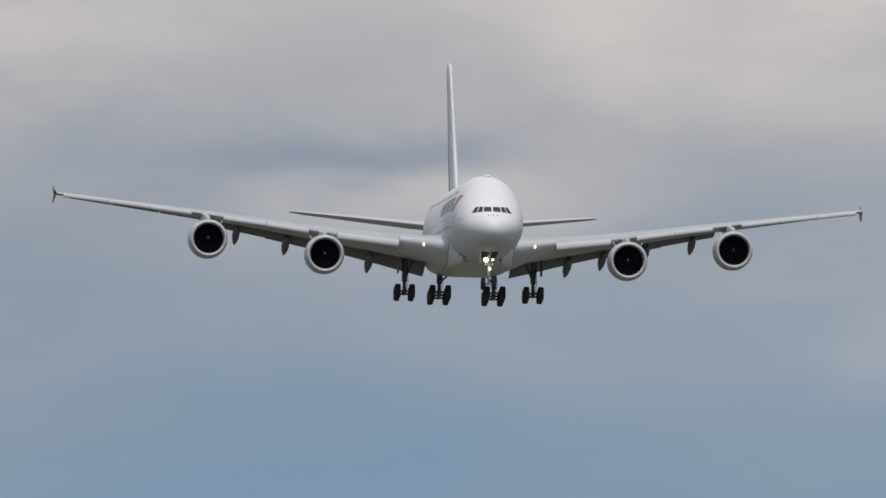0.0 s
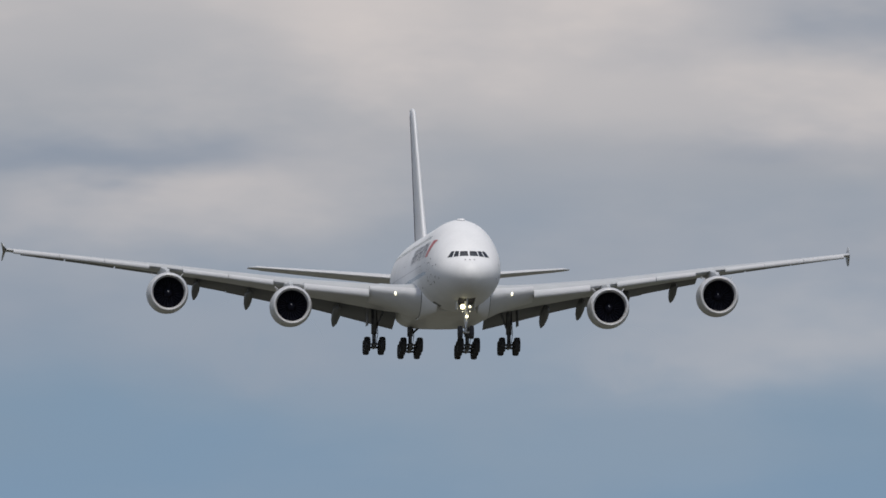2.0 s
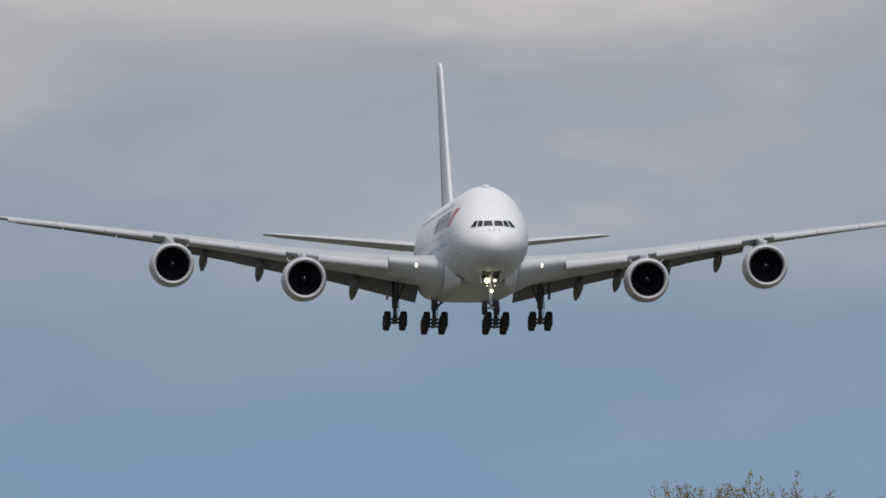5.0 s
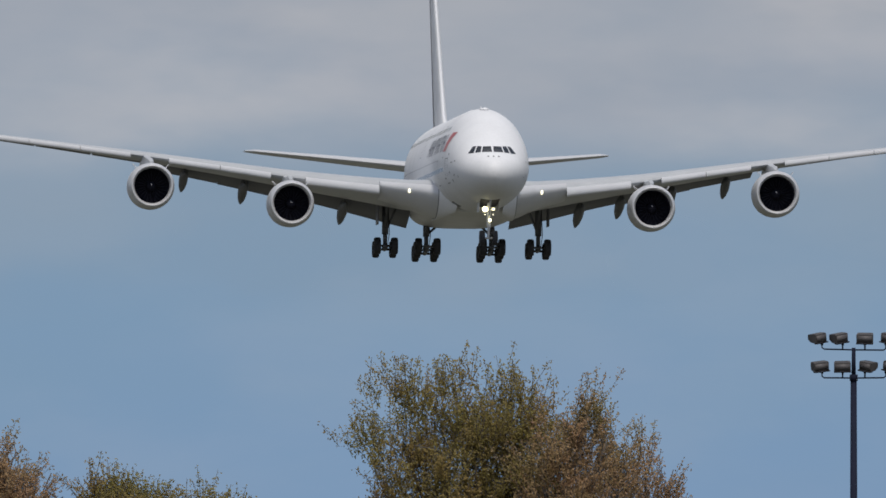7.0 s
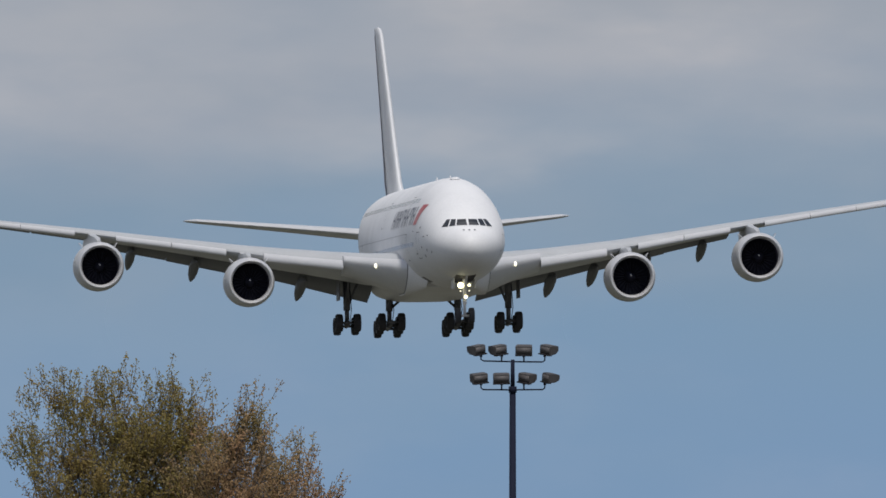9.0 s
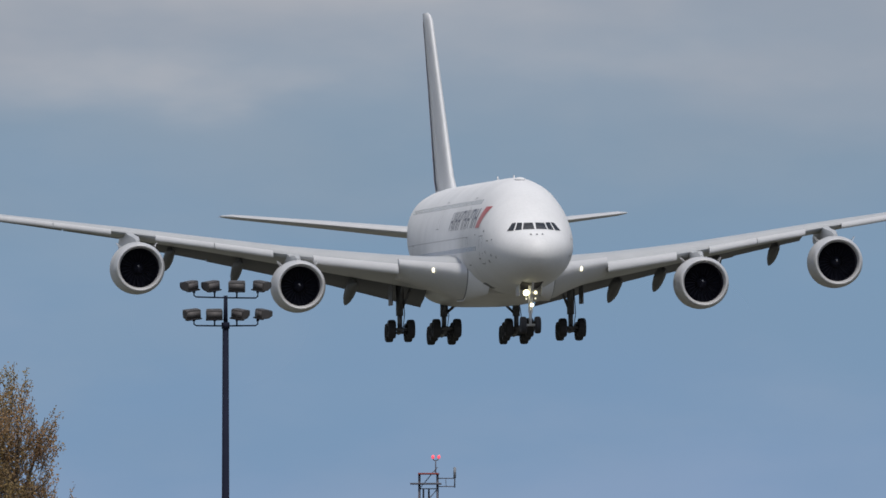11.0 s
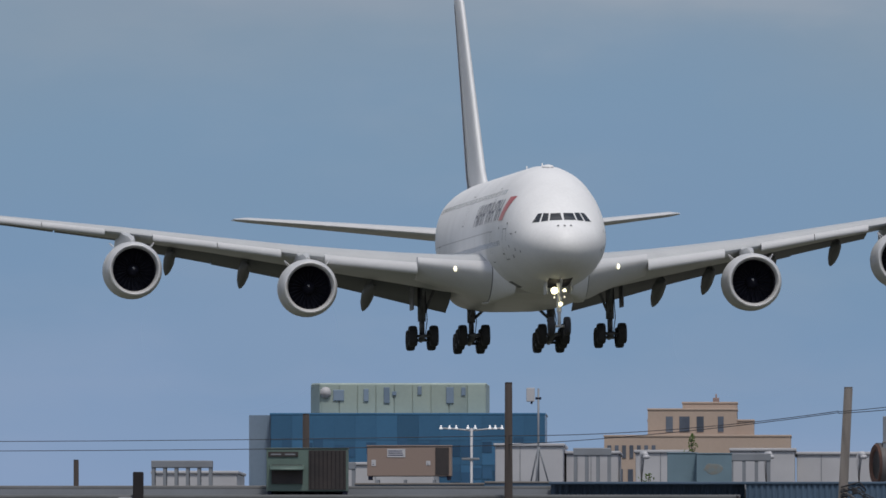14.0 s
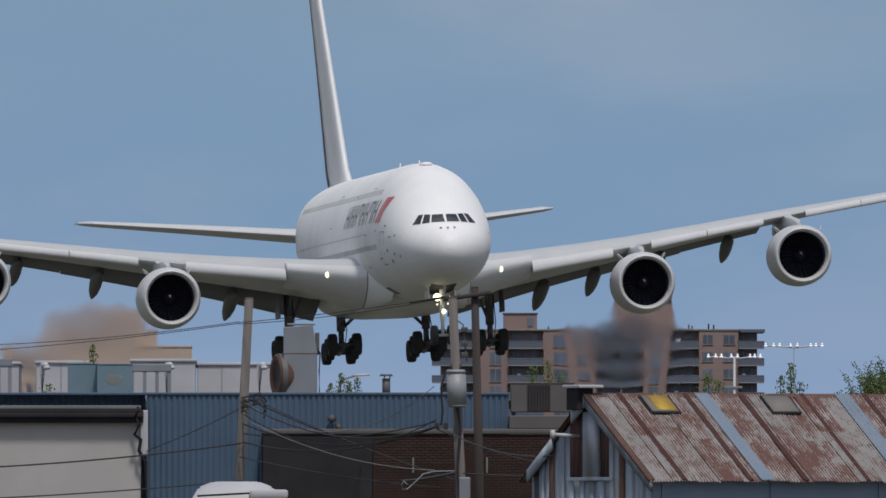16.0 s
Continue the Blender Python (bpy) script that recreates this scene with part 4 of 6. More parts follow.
# ---- far buildings ----
def build_glass_office():
    """Blue curtain wall with a pale panelled plant storey on its roof."""
    Y = 3500
    office = thing("office_building", "blue glass office block with pale green plant storey on top", "building", (0, Y, 0))
    bm = B()
    box(bm, -66.4, -33.9, 0, 30, 0, 33.9)
    part("wall", bm, "blue_glass", office, "dark blue curtain wall")
    bm = B()
    box(bm, -69.0, -66.45, 2, 30, 0, 33.9)
    part("side_wing", bm, "pale_glass", office, "pale glass side wing")
    bm = B()
    box(bm, -66.5, -33.8, -0.15, 30.2, 33.9, 34.15, 0.04)
    part("roof", bm, "blue_glass", office)
    me = None
    for i in range(13):
        for j, (z0, z1) in enumerate(((30.95, 33.85), (28.0, 30.9), (25.05, 27.95), (22.1, 25.0))):
            if me is None:
                bm = B()
                box(bm, 0, 2.475, -0.14, 0, 0, 2.9)
                first = part("pane", bm, "blue_glass", office)
                me = first.data
                pane = first
            else:
                pane = tagged(new("pane", me))
                pane.parent = office
            pane.location = (-66.35 + i * 2.5, 0, z0)
    for j, z in enumerate((31.4, 28.3)):  # darker panes at wavy heights: a reflection painted on the facade
        for i in range(26):
            if j == 0 and (i * 7) % 11 < 5:
                continue
            bm = B()
            dip = 0.35 * math.sin(i * 1.7) + 0.25 * math.sin(i * 0.6)
            box(bm, -66.3 + i * 1.25, -66.3 + i * 1.25 + 1.12, -0.2, -0.15, z - 2.0 + dip, z - 0.7 + dip)
            part("window", bm, "reflection_dark_glass", office)
    bm = B()
    rings = []
    for z in (34.0, 37.55, 37.7):
        g = 0.0 if z < 37.6 else 0.15
        rings.append([(-61.7 + g, 4, z), (-60.6, 1.2 + g, z), (-40.9, 1.2 + g, z), (-40.7 - g, 4, z), (-40.7 - g, 22, z), (-61.7 + g, 22, z)])
    loft(bm, rings)
    plant = part("plant_storey", tidy(bm), "green_panel", office, "pale green panelled plant storey")
    for i in range(9):
        bm = B()
        box(bm, -60.4 + i * 2.17, -60.4 + i * 2.17 + 2.05, 1.05, 1.2, 34.15, 37.5, 0.02)
        part("panel", bm, "green_panel", plant)
    for x, z, w, hgt in ((-59.0, 35.6, 1.3, 1.3), (-55.4, 35.5, 0.6, 1.5), (-53.0, 35.3, 0.7, 1.9), (-52.0, 36.2, 0.5, 0.5), (-49.0, 36.3, 0.5, 1.0), (-45.6, 35.3, 0.9, 1.9), (-43.8, 36.2, 0.5, 1.0)):
        bm = B()
        box(bm, x, x + w, 0.9, 1.04, z, z + hgt, 0.05)
        part("louvre", bm, "pale_glass", plant)
    bm = B()
    rod(bm, (-59.9, 0.75, 36.6), (-59.9, 0.95, 36.6), 0.65, n=24)
    part("dish", bm, "unit_white", plant, "round white dish")


def window_row(parent, x0, x1, step, w, z, hgt, y=-0.12):
    x = x0
    while x + w <= x1:
        bm = B()
        box(bm, x, x + w, y, y + 0.25, z, z + hgt)
        part("window", bm, "far_window", parent)
        x += step


def build_brick_block():
    block = thing("brick_building", "stepped orange-brick institutional building with flat roofs", "building", (0, 4600, 0))
    k = 1.15
    for x0, x1, top, y0 in ((-30.7, -5.4, 35.5, 0.0), (-24.8, -10.4, 37.6, 1.5), (-24.8, -12.7, 39.1, 1.1), (-20.1, -12.7, 40.0, 2.6)):
        bm = B()
        zt = 2 + (top - 2) * k
        box(bm, x0 * k, x1 * k, y0, 26 - y0, 0, zt)
        w = part("wall", bm, "hazed_orange_brick", block, "orange brick wall")
        bm = B()
        box(bm, x0 * k - 0.1, x1 * k + 0.1, y0 - 0.12, 26.1 - y0, zt, zt + 0.3, 0.05)
        part("parapet", bm, "hazed_orange_brick", w)
    window_row(block, -34.8, -26.5, 1.15, 0.6, 37.2, 2.0)
    window_row(block, -34.8, -7.0, 1.6, 0.8, 33.5, 2.0)
    for x, w in ((-25.7, 1.1), (-23.6, 1.6), (-20.9, 1.1), (-17.6, 0.9)):
        bm = B()
        box(bm, x, x + w, 1.00, 1.12, 41.3, 43.7)
        part("window", bm, "far_window", block)
    bm = B()
    box(bm, -18.4, -17.4, 8, 9, 45.0, 46.7, 0.1)
    rod(bm, (-17.9, 8.5, 46), (-17.9, 8.5, 47.3), 0.12)
    part("chimney", bm, "hazed_red_brick", block)
    bm = B()
    box(bm, -12.4, -11.0, 1.2, 1.7, 37.6, 38.8, 0.1)
    part("vent", bm, "unit_white", block)


def build_apartments():
    flats = thing("apartment_building", "long brick apartment block with dark recessed balconies", "building", (0, 4700, 0))
    x0, x1, top, storey, floors = 33.4, 83.7, 44.3, 2.72, 9
    bm = B()
    box(bm, x0, x1, 1.6, 20, 0, top - 0.3)
    part("wall", bm, "hazed_red_brick", flats, "red-brown brick wall")
    bm = B()
    box(bm, x0 + 4.9, x1 - 2.8, -0.15, 20.2, top - 0.28, top, 0.05)
    part("roof", bm, "concrete", flats)
    for a, b in ((31.9, x0 + 4.88), (x1 - 2.78, 84.9)):  # dark overhangs over the corner balconies
        bm = B()
        box(bm, a, b, -1.1, 20.2, top - 0.55, top - 0.02, 0.05)
        part("roof_overhang", bm, "balcony", flats, "dark roof overhang")

    def window(a, b, z, hgt, parent, y=-0.05):
        bm = B()
        box(bm, a, b, y, y + 0.12, z - hgt, z)
        w = part("window", bm, "far_window", parent)
        for k in (0.48, 0.52)[:1]:
            bm = B()
            box(bm, a + (b - a) * k - 0.05, a + (b - a) * k + 0.05, y - 0.04, y, z - hgt, z)
            part("mullion", bm, "unit_grey", w)
        bm = B()
        box(bm, a - 0.1, b + 0.1, y - 0.10, y, z - hgt - 0.12, z - hgt)
        part("window_sill", bm, "concrete", w)

    # brick fronts between the balconies, with their windows (from, to, height)
    for a, b, panes in ((38.6, 44.05, ((41.2, 42.9, 1.95),)), (49.7, 58.3, ((51.4, 53.7, 1.85), (55.4, 57.2, 1.45))), (65.5, 69.3, ((66.4, 67.85, 2.05),)),
                        (74.4, 80.7, ((75.0, 76.6, 1.45), (78.35, 80.1, 1.45)))):
        bm = B()
        box(bm, a, b, 0, 1.7, 0, top - 0.29)
        front = part("brick_front", bm, "hazed_red_brick", flats)
        for s in range(floors):
            for p, q, hgt in panes:
                window(p, q, top - 0.95 - s * storey, hgt, front)
    # balconies: recessed between the fronts, and wrapped round both ends
    for a, b, left, right in ((x0, 38.6, 1.5, 0), (44.05, 49.7, 0, 0), (58.3, 65.5, 0, 0), (69.3, 74.4, 0, 0), (80.7, x1, 0, 1.1)):
        for s in range(floors):
            z = top - 0.25 - (s + 1) * storey
            bm = B()
            box(bm, a + 0.02 - left, b - 0.02 + right, -0.9, 1.62, z - 0.2, z)
            slab = part("balcony", bm, "unit_grey", flats)
            bm = B()
            box(bm, a + 0.04 - left, b - 0.04 + right, -0.9, -0.84, z, z + 1.0)
            if left:
                box(bm, a - left, a - left + 0.06, -0.84, 1.6, z, z + 1.0)
            if right:
                box(bm, b + right - 0.06, b + right, -0.84, 1.6, z, z + 1.0)
            part("railing", bm, "balcony", slab)
            bm = B()
            box(bm, a - left, b + right, -0.95, -0.83, z + 1.0, z + 1.07)
            part("handrail", bm, "unit_grey", slab)
            w = b - a
            for k, share, hgt in ((0.10, 0.36, 2.2), (0.58, 0.28, 2.2 if s % 3 else 1.5)):
                bm = B()
                box(bm, a + w * k, a + w * (k + share), 1.48, 1.6, z + 2.25 - hgt, z + 2.25)
                door = part("balcony_door", bm, "far_window", slab)
                bm = B()
                box(bm, a + w * (k + share / 2) - 0.05, a + w * (k + share / 2) + 0.05, 1.43, 1.48, z + 2.25 - hgt, z + 2.25)
                part("mullion", bm, "unit_grey", door)
            if w > 6:
                bm = B()
                box(bm, a + w * 0.52 - 0.08, a + w * 0.52 + 0.08, -0.8, 1.48, z, z + storey - 0.25)
                part("divider", bm, "unit_grey", slab)
            if (s * 5 + int(a)) % 3 == 0:
                bm = B()
                rod(bm, (a + w * 0.3, 0.2, z), (a + w * 0.3, 0.2, z + 1.35), 0.32, n=8)
                part("balcony_clutter", bm, "unit_white", slab, "pale things kept on the balcony")
    for a, b, z, panes in ((43.4, 48.7, 46.7, ((47.2, 48.1, 46.2),)), (61.15, 70.1, 49.35, ((63.7, 64.9, 45.9),))):
        bm = B()
        box(bm, a, b if b < 60 else 67.3, 4, 14, top - 0.2, z, 0.05)
        house = part("stair_tower", bm, "hazed_red_brick", flats, "brick stair and lift tower on the roof")
        if b > 60:
            bm = B()
            box(bm, 67.3, b, 4.5, 14, top - 0.2, z - 0.02, 0.05)
            part("lift_house", bm, "hazed_red_brick", house)
        bm = B()
        box(bm, a - 0.12, b + 0.12, 3.85, 14.1, z, z + 0.22)
        part("coping", bm, "rust", house)
        for p, q, zt in panes:
            bm = B()
            box(bm, p, q, 3.88, 4.02, zt - 1.4, zt)
            part("window", bm, "far_window", house)
    bm = B()
    rod(bm, (64.5, 6, 49.3), (64.5, 6, 50.8), 0.07)
    part("aerial", bm, "dark_steel", flats)
    for x, hgt in ((61.8, 1.9), (54.0, 0.6), (72.7, 0.7), (73.3, 0.5), (76.0, 0.9), (76.8, 0.7), (50.5, 0.4)):
        bm = B()
        rod(bm, (x, 3, top - 0.2), (x, 3, top + hgt), 0.12)
        part("flue", bm, "dark_steel", flats)


build_glass_office()
build_brick_block()
build_apartments()


# ---- trees ----
def build_tree(x, y, height, crown, leaf_mat, label, seed, lean=0.0, density=1.0, low=0.42):
    """Trunk and limbs, and a crown of twigs with single leaves. crown: half width."""
    rnd = random.Random(seed)
    tree = thing("tree", label, "tree", (x, y, 0), group="trees by the lamp mast")
    bm = B()
    limbs = []
    trunk = [(lean * t * t * 3 + 0.25 * math.sin(3 * t + seed), 0.2 * math.cos(2.5 * t + seed), height * 0.78 * t) for t in [i / 8 for i in range(9)]]
    n = 8
    rings = []
    for i, p in enumerate(trunk):
        r = 0.34 * (1 - i / 9) ** 0.9 + 0.03
        rings.append([(p[0] + r * math.cos(2 * math.pi * k / n), p[1] + r * math.sin(2 * math.pi * k / n), p[2]) for k in range(n)])
    loft(bm, rings)
    ends = []
    for i in range(26):
        t = rnd.uniform(0.30, 0.98)
        base = Vector(np.array(trunk[int(t * 8)]))
        a = rnd.uniform(0, 2 * math.pi)
        reach = crown * rnd.uniform(0.55, 0.95) * (1.15 - 0.55 * max(0, t - 0.55) / 0.45)
        tip = base + Vector((reach * math.cos(a), reach * math.sin(a) * 0.8, height * rnd.uniform(0.10, 0.20)))
        mid = (base + tip) / 2 + Vector((0, 0, -0.3))
        path_rod(bm, [base, mid, tip], 0.05, 5)
        ends += [tip, mid]
        for k in range(5):
            q = base.lerp(tip, rnd.uniform(0.35, 1.0))
            e = q + Vector((rnd.uniform(-1.3, 1.3), rnd.uniform(-1.2, 1.2), rnd.uniform(0.3, 1.7)))
            path_rod(bm, [q, (q + e) / 2 + Vector((0.05, 0, 0.1)), e], 0.02, 4)
            ends.append(e)
    part("trunk", bm, "bark", tree)
    # clumps of twigs, leaves set along each twig
    verts, faces = [], []
    top_z, low_z = height, height * low
    clumps = int(150 * density * (crown / 4.0) ** 1.6)
    made, tries = 0, 0
    twig_bm = B()
    while made < clumps and tries < 20000:
        tries += 1
        u, v, w = rnd.uniform(-1, 1), rnd.uniform(-1, 1), rnd.uniform(0, 1) ** 0.8
        shape = math.sqrt(max(0.0, 1 - (max(0, w - 0.30) / 0.72) ** 3.4)) * (0.76 + 0.24 * min(1, w / 0.3))
        lump = 0.82 + 0.50 * noise.noise(Vector((u * 1.6 + seed, v * 1.6, w * 2.6)))
        if u * u + v * v > (shape * lump) ** 2:
            continue
        made += 1
        z = low_z + (top_z - 1.3 - low_z) * w
        c = Vector((u * crown, v * crown * 0.8, z))
        for t in range(rnd.randint(9, 15)):
            out = Vector((u * 0.8 + rnd.gauss(0, 0.55), v * 0.8 + rnd.gauss(0, 0.55), 0.70 + 0.8 * w + rnd.gauss(0, 0.30))).normalized()
            length = rnd.uniform(0.6, 1.6)
            base = c + Vector((rnd.gauss(0, 0.28), rnd.gauss(0, 0.28), rnd.gauss(0, 0.22)))
            tip = base + out * length
            path_rod(twig_bm, [base, tip], 0.009, 3)
            for k in range(int(length * rnd.uniform(21, 31))):
                q = rnd.random() ** 0.8
                p = base + out * length * q + Vector((rnd.gauss(0, 0.075), rnd.gauss(0, 0.075), rnd.gauss(0, 0.075)))
                s = rnd.uniform(0.034, 0.060)
                ax = Vector((rnd.gauss(0, 1), rnd.gauss(0, 1), rnd.gauss(0, 1))).normalized()
                bx = ax.orthogonal().normalized()
                i0 = len(verts)
                verts += [p - ax * s * 1.15, p + bx * s * 0.62 - ax * s * 0.1, p + ax * s * 1.15, p - bx * s * 0.62 - ax * s * 0.1]
                faces.append((i0, i0 + 1, i0 + 2, i0 + 3))
    part("branchwork", twig_bm, "bark", tree, kind="stuff")
    me = bpy.data.meshes.new("crown")
    me.from_pydata([tuple(p) for p in verts], [], faces)
    me.materials.append(MAT[leaf_mat])
    leaves = new("crown", me)
    leaves.parent = tree
    return tree


build_tree(-54.4, 1000, 19.45, 3.6, "leaf_green", "tall leafy tree, olive green turning brown", 3, 0.0, 1.25)
build_tree(-52.0, 1001, 19.15, 2.6, "leaf_green", "tall leafy tree, olive green turning brown", 26, 0.0, 1.35)
build_tree(-49.95, 998, 18.4, 2.6, "leaf_brown", "broad tree in brown autumn leaf, twiggy top", 8, 0.0, 1.25)
build_tree(-47.9, 1003, 17.0, 2.1, "leaf_brown", "low brown-leaved tree beside the taller ones", 21, 0.0, 1.5)
build_tree(-73.4, 1002, 17.3, 2.6, "leaf_green", "olive-green tree with open twigs", 41, 0.0, 1.9, 0.55)
build_tree(-70.0, 1000, 17.0, 2.5, "leaf_brown", "brown-leaved tree with open twigs", 12, 0.0, 2.2, 0.55)
build_tree(-65.7, 1004, 15.55, 2.3, "leaf_green", "small olive-green tree with rounded top", 14, 0.0, 4.2, 0.6)
build_tree(-63.2, 1006, 15.1, 1.7, "leaf_green", "small olive-green tree with rounded top", 17, 0.0, 4.6, 0.6)
build_tree(22.9, 1000, 10.1, 1.9, "weed", "bushy green tree behind the rusty shed", 30, 0.0, 4.0, 0.55)


# ---- floodlight mast ----
def build_mast():
    mast = thing("floodlight_mast", "dark steel floodlight mast with eight lamps on two crossbars", "floodlight", (-44.61, 1100, 0))
    bm = B()
    rod(bm, (0, 0, 0), (0, 0, 20.1), 0.20, 0.115, n=14)
    rod(bm, (0, 0, 20.1), (0, 0, 21.22), 0.085, 0.07, n=12)
    rod(bm, (0, 0, 19.98), (0, 0, 20.22), 0.15, n=12)
    part("pole", bm, "dark_steel", mast)
    xs = (-1.18, -0.41, 0.42, 1.20)
    # each crossbar's lamps: how far the head is swung to the side and tipped over
    for z, swings, tip in ((21.15, (-52, -46, 3, 48), 0.02), (20.10, (-30, -4, 42, 62), 0.0)):
        bm = B()
        path_rod(bm, [(xs[0], -0.02, z + 0.24 + tip), (xs[0], -0.02, z + 0.06 + tip), (xs[0] + 0.08, 0, z + tip), (0, 0, z - 0.01), (xs[3] - 0.08, 0, z - tip), (xs[3], -0.02, z + 0.06 - tip),
                      (xs[3], -0.02, z + 0.24 - tip)], 0.028, 8)
        for x in xs[1:3]:
            rod(bm, (x, 0, z), (x, -0.02, z + 0.26), 0.03)
        bar = part("crossbar", bm, "dark_steel", mast)
        for x, swing in zip(xs, swings):
            bm = B()
            box(bm, x - 0.05, x + 0.05, -0.08, 0.06, z + 0.16, z + 0.27, 0.015)
            part("bracket", bm, "dark_steel", bar)
            lean = swing / 60
            # a shallow box that narrows to its back, swung round its bracket, with a lip along the lower front
            place = Matrix.Translation((x + 0.20 * lean, -0.06, z + 0.44)) @ Matrix.Rotation(radians(16 * lean), 4, "Y") @ Matrix.Rotation(radians(-swing), 4, "Z") @ Matrix.Rotation(radians(14), 4, "X")
            w = 0.31
            bm = B()
            loft(bm, [[place @ Vector(p) for p in ((-w * k, y, lo), (w * k, y, lo), (w * k, y, hi), (-w * k, y, hi))] for y, k, lo, hi in
                      ((-0.20, 1.0, -0.17, 0.15), (-0.13, 1.0, -0.18, 0.17), (0.10, 0.96, -0.15, 0.17), (0.30, 0.66, -0.06, 0.13))])
            bmesh.ops.bevel(bm, geom=list(bm.edges), offset=0.02, segments=2, affect="EDGES")
            head = part("lamp_head", bm, "lamp_housing", bar, "brownish floodlight housing")
            bm = B()
            loft(bm, [[place @ Vector(p) for p in ((-w * 0.9, y, -0.13), (w * 0.9, y, -0.13), (w * 0.9, y, 0.11), (-w * 0.9, y, 0.11))] for y in (-0.214, -0.198)])
            part("lens", bm, "unit_taupe", head)
            bm = B()
            loft(bm, [[place @ Vector(p) for p in ((-w * 1.02, y, -0.20), (w * 1.02, y, -0.20), (w * 1.02, y, -0.155), (-w * 1.02, y, -0.155))] for y in (-0.26, -0.10)])
            part("visor", bm, "dark_fascia", head)


build_mast()


# ---- antenna tower with red lamps ----
def build_tower():
    tower = thing("antenna_tower", "red and grey lattice antenna tower with red obstruction lamps", "tower", (-43.82, 1300, 0))
    for x in (-0.36, -0.18, 0.06, 0.44):
        for y in ((-0.40, 0.40) if abs(x) > 0.3 else (0.0,)):
            bm = B()
            rod(bm, (x, y, 0), (x, y, 16.9 if abs(x) > 0.3 else 16.2), 0.04)
            part("leg", bm, "tower_grey", tower)
    z = 1.0
    while z < 16.5:
        for y in (-0.40, 0.40):
            for q, r in (((0.44, y, z), 0.02), ((0.44, y, z + 0.95), 0.011)):
                bm = B()
                rod(bm, (-0.36, y, z), q, r, n=6)
                part("brace", bm, "tower_grey", tower)
        z += 0.95
    for z, x0, x1, m in ((16.86, -0.40, 0.50, "tower_red"), (16.42, -0.75, 0.60, "tower_grey"), (14.08, -0.72, 0.55, "tower_grey")):
        bm = B()
        box(bm, x0, x1, -0.6, 0.6, z - 0.035, z + 0.035, 0.01)
        part("platform", bm, m, tower)
    bm = B()
    box(bm, -0.82, 1.02, -0.85, 0.85, 14.98, 15.06, 0.02)
    deck = part("platform", bm, "tower_yellow", tower, "yellow and rust-coloured work platform")
    for x in (-0.8, -0.35, 0.1, 0.55, 1.0):
        bm = B()
        rod(bm, (x, -0.83, 15.0), (x, -0.83, 15.42), 0.025, n=6)
        part("post", bm, "tower_yellow", deck)
    for z in (15.2, 15.4):
        bm = B()
        box(bm, -0.82, 1.02, -0.86, -0.82, z - 0.05, z + 0.05)
        part("rail", bm, "tower_yellow" if z > 15.3 else "tower_red", deck)
    bm = B()
    box(bm, -0.40, 0.1, -0.5, 0.4, 14.6, 14.98, 0.03)
    part("cabinet", bm, "tower_red", deck)
    deck.location.z = -0.17
    bm = B()
    rod(bm, (0.36, 0, 16.9), (0.36, 0, 17.45), 0.025)
    path_rod(bm, [(0.24, 0, 17.55), (0.26, 0, 17.47), (0.36, 0, 17.44), (0.46, 0, 17.47), (0.48, 0, 17.55)], 0.025)
    stand = part("lamp_stand", bm, "tower_grey", tower)
    for x in (0.24, 0.50):
        bm = B()
        bmesh.ops.create_uvsphere(bm, u_segments=12, v_segments=8, radius=0.072, matrix=Matrix.Translation((x, 0, 17.60)) @ Matrix.Diagonal((1, 1, 1.25, 1)))
        part("obstruction_lamp", bm, "lamp_red", stand, "lit red obstruction lamp")
    bm = B()
    rod(bm, (0.44, 0, 16.66), (1.2, 0, 16.66), 0.022)
    rod(bm, (0.44, 0, 16.30), (1.2, 0, 16.30), 0.022)
    rod(bm, (0.82, 0, 16.32), (0.80, 0, 16.64), 0.015)
    rod(bm, (1.2, 0, 16.25), (1.2, 0, 16.9), 0.028)
    arm = part("side_arm", bm, "tower_grey", tower)
    bm = B()
    rod(bm, (1.2, 0, 16.66), (1.2, 0, 17.15), 0.06)
    part("antenna", bm, "unit_grey", arm)


build_tower()


# ---- light bars on thin masts ----
def build_light_bar(x, y, z, spread, pole=True):
    bar = thing("light_bar", "white bar of clustered lamps on a thin mast", "light", (x, y, 0), group="light bars beyond the roofs")
    bm = B()
    rod(bm, (0, 0, 0), (0, 0, z), 0.085 if pole else 0.03, 0.06 if pole else 0.025)
    part("pole", bm, "unit_white" if pole else "unit_grey", bar)
    bm = B()
    path_rod(bm, [(-spread, 0, z), (-spread * 0.5, 0, z - 0.04), (0, 0, z - 0.12), (spread * 0.5, 0, z - 0.04), (spread, 0, z)], 0.045)
    rail = part("crossbar", bm, "unit_white", bar)
    for k in (-1, -0.72, -0.5, -0.12, 0.12, 0.6, 0.78, 1.0):
        bm = B()
        rod(bm, (k * spread, -0.05, z - 0.05), (k * spread, -0.05, z + 0.04), 0.10, 0.07, n=10)
        rod(bm, (k * spread, -0.05, z + 0.04), (k * spread, -0.05, z + 0.15), 0.045, 0.04, n=8)
        part("lamp", bm, "lamp_glass", rail, "small white lamp")
    if pole:
        bm = B()
        box(bm, -0.5, 0.4, -0.1, 0.1, z - 1.62, z - 1.5, 0.02)
        part("bracket", bm, "unit_grey", bar)


build_light_bar(-18.25, 1500, 15.0, 1.55)
build_light_bar(25.55, 1500, 14.1, 1.32)
build_light_bar(30.86, 1620, 15.67, 1.55, False)


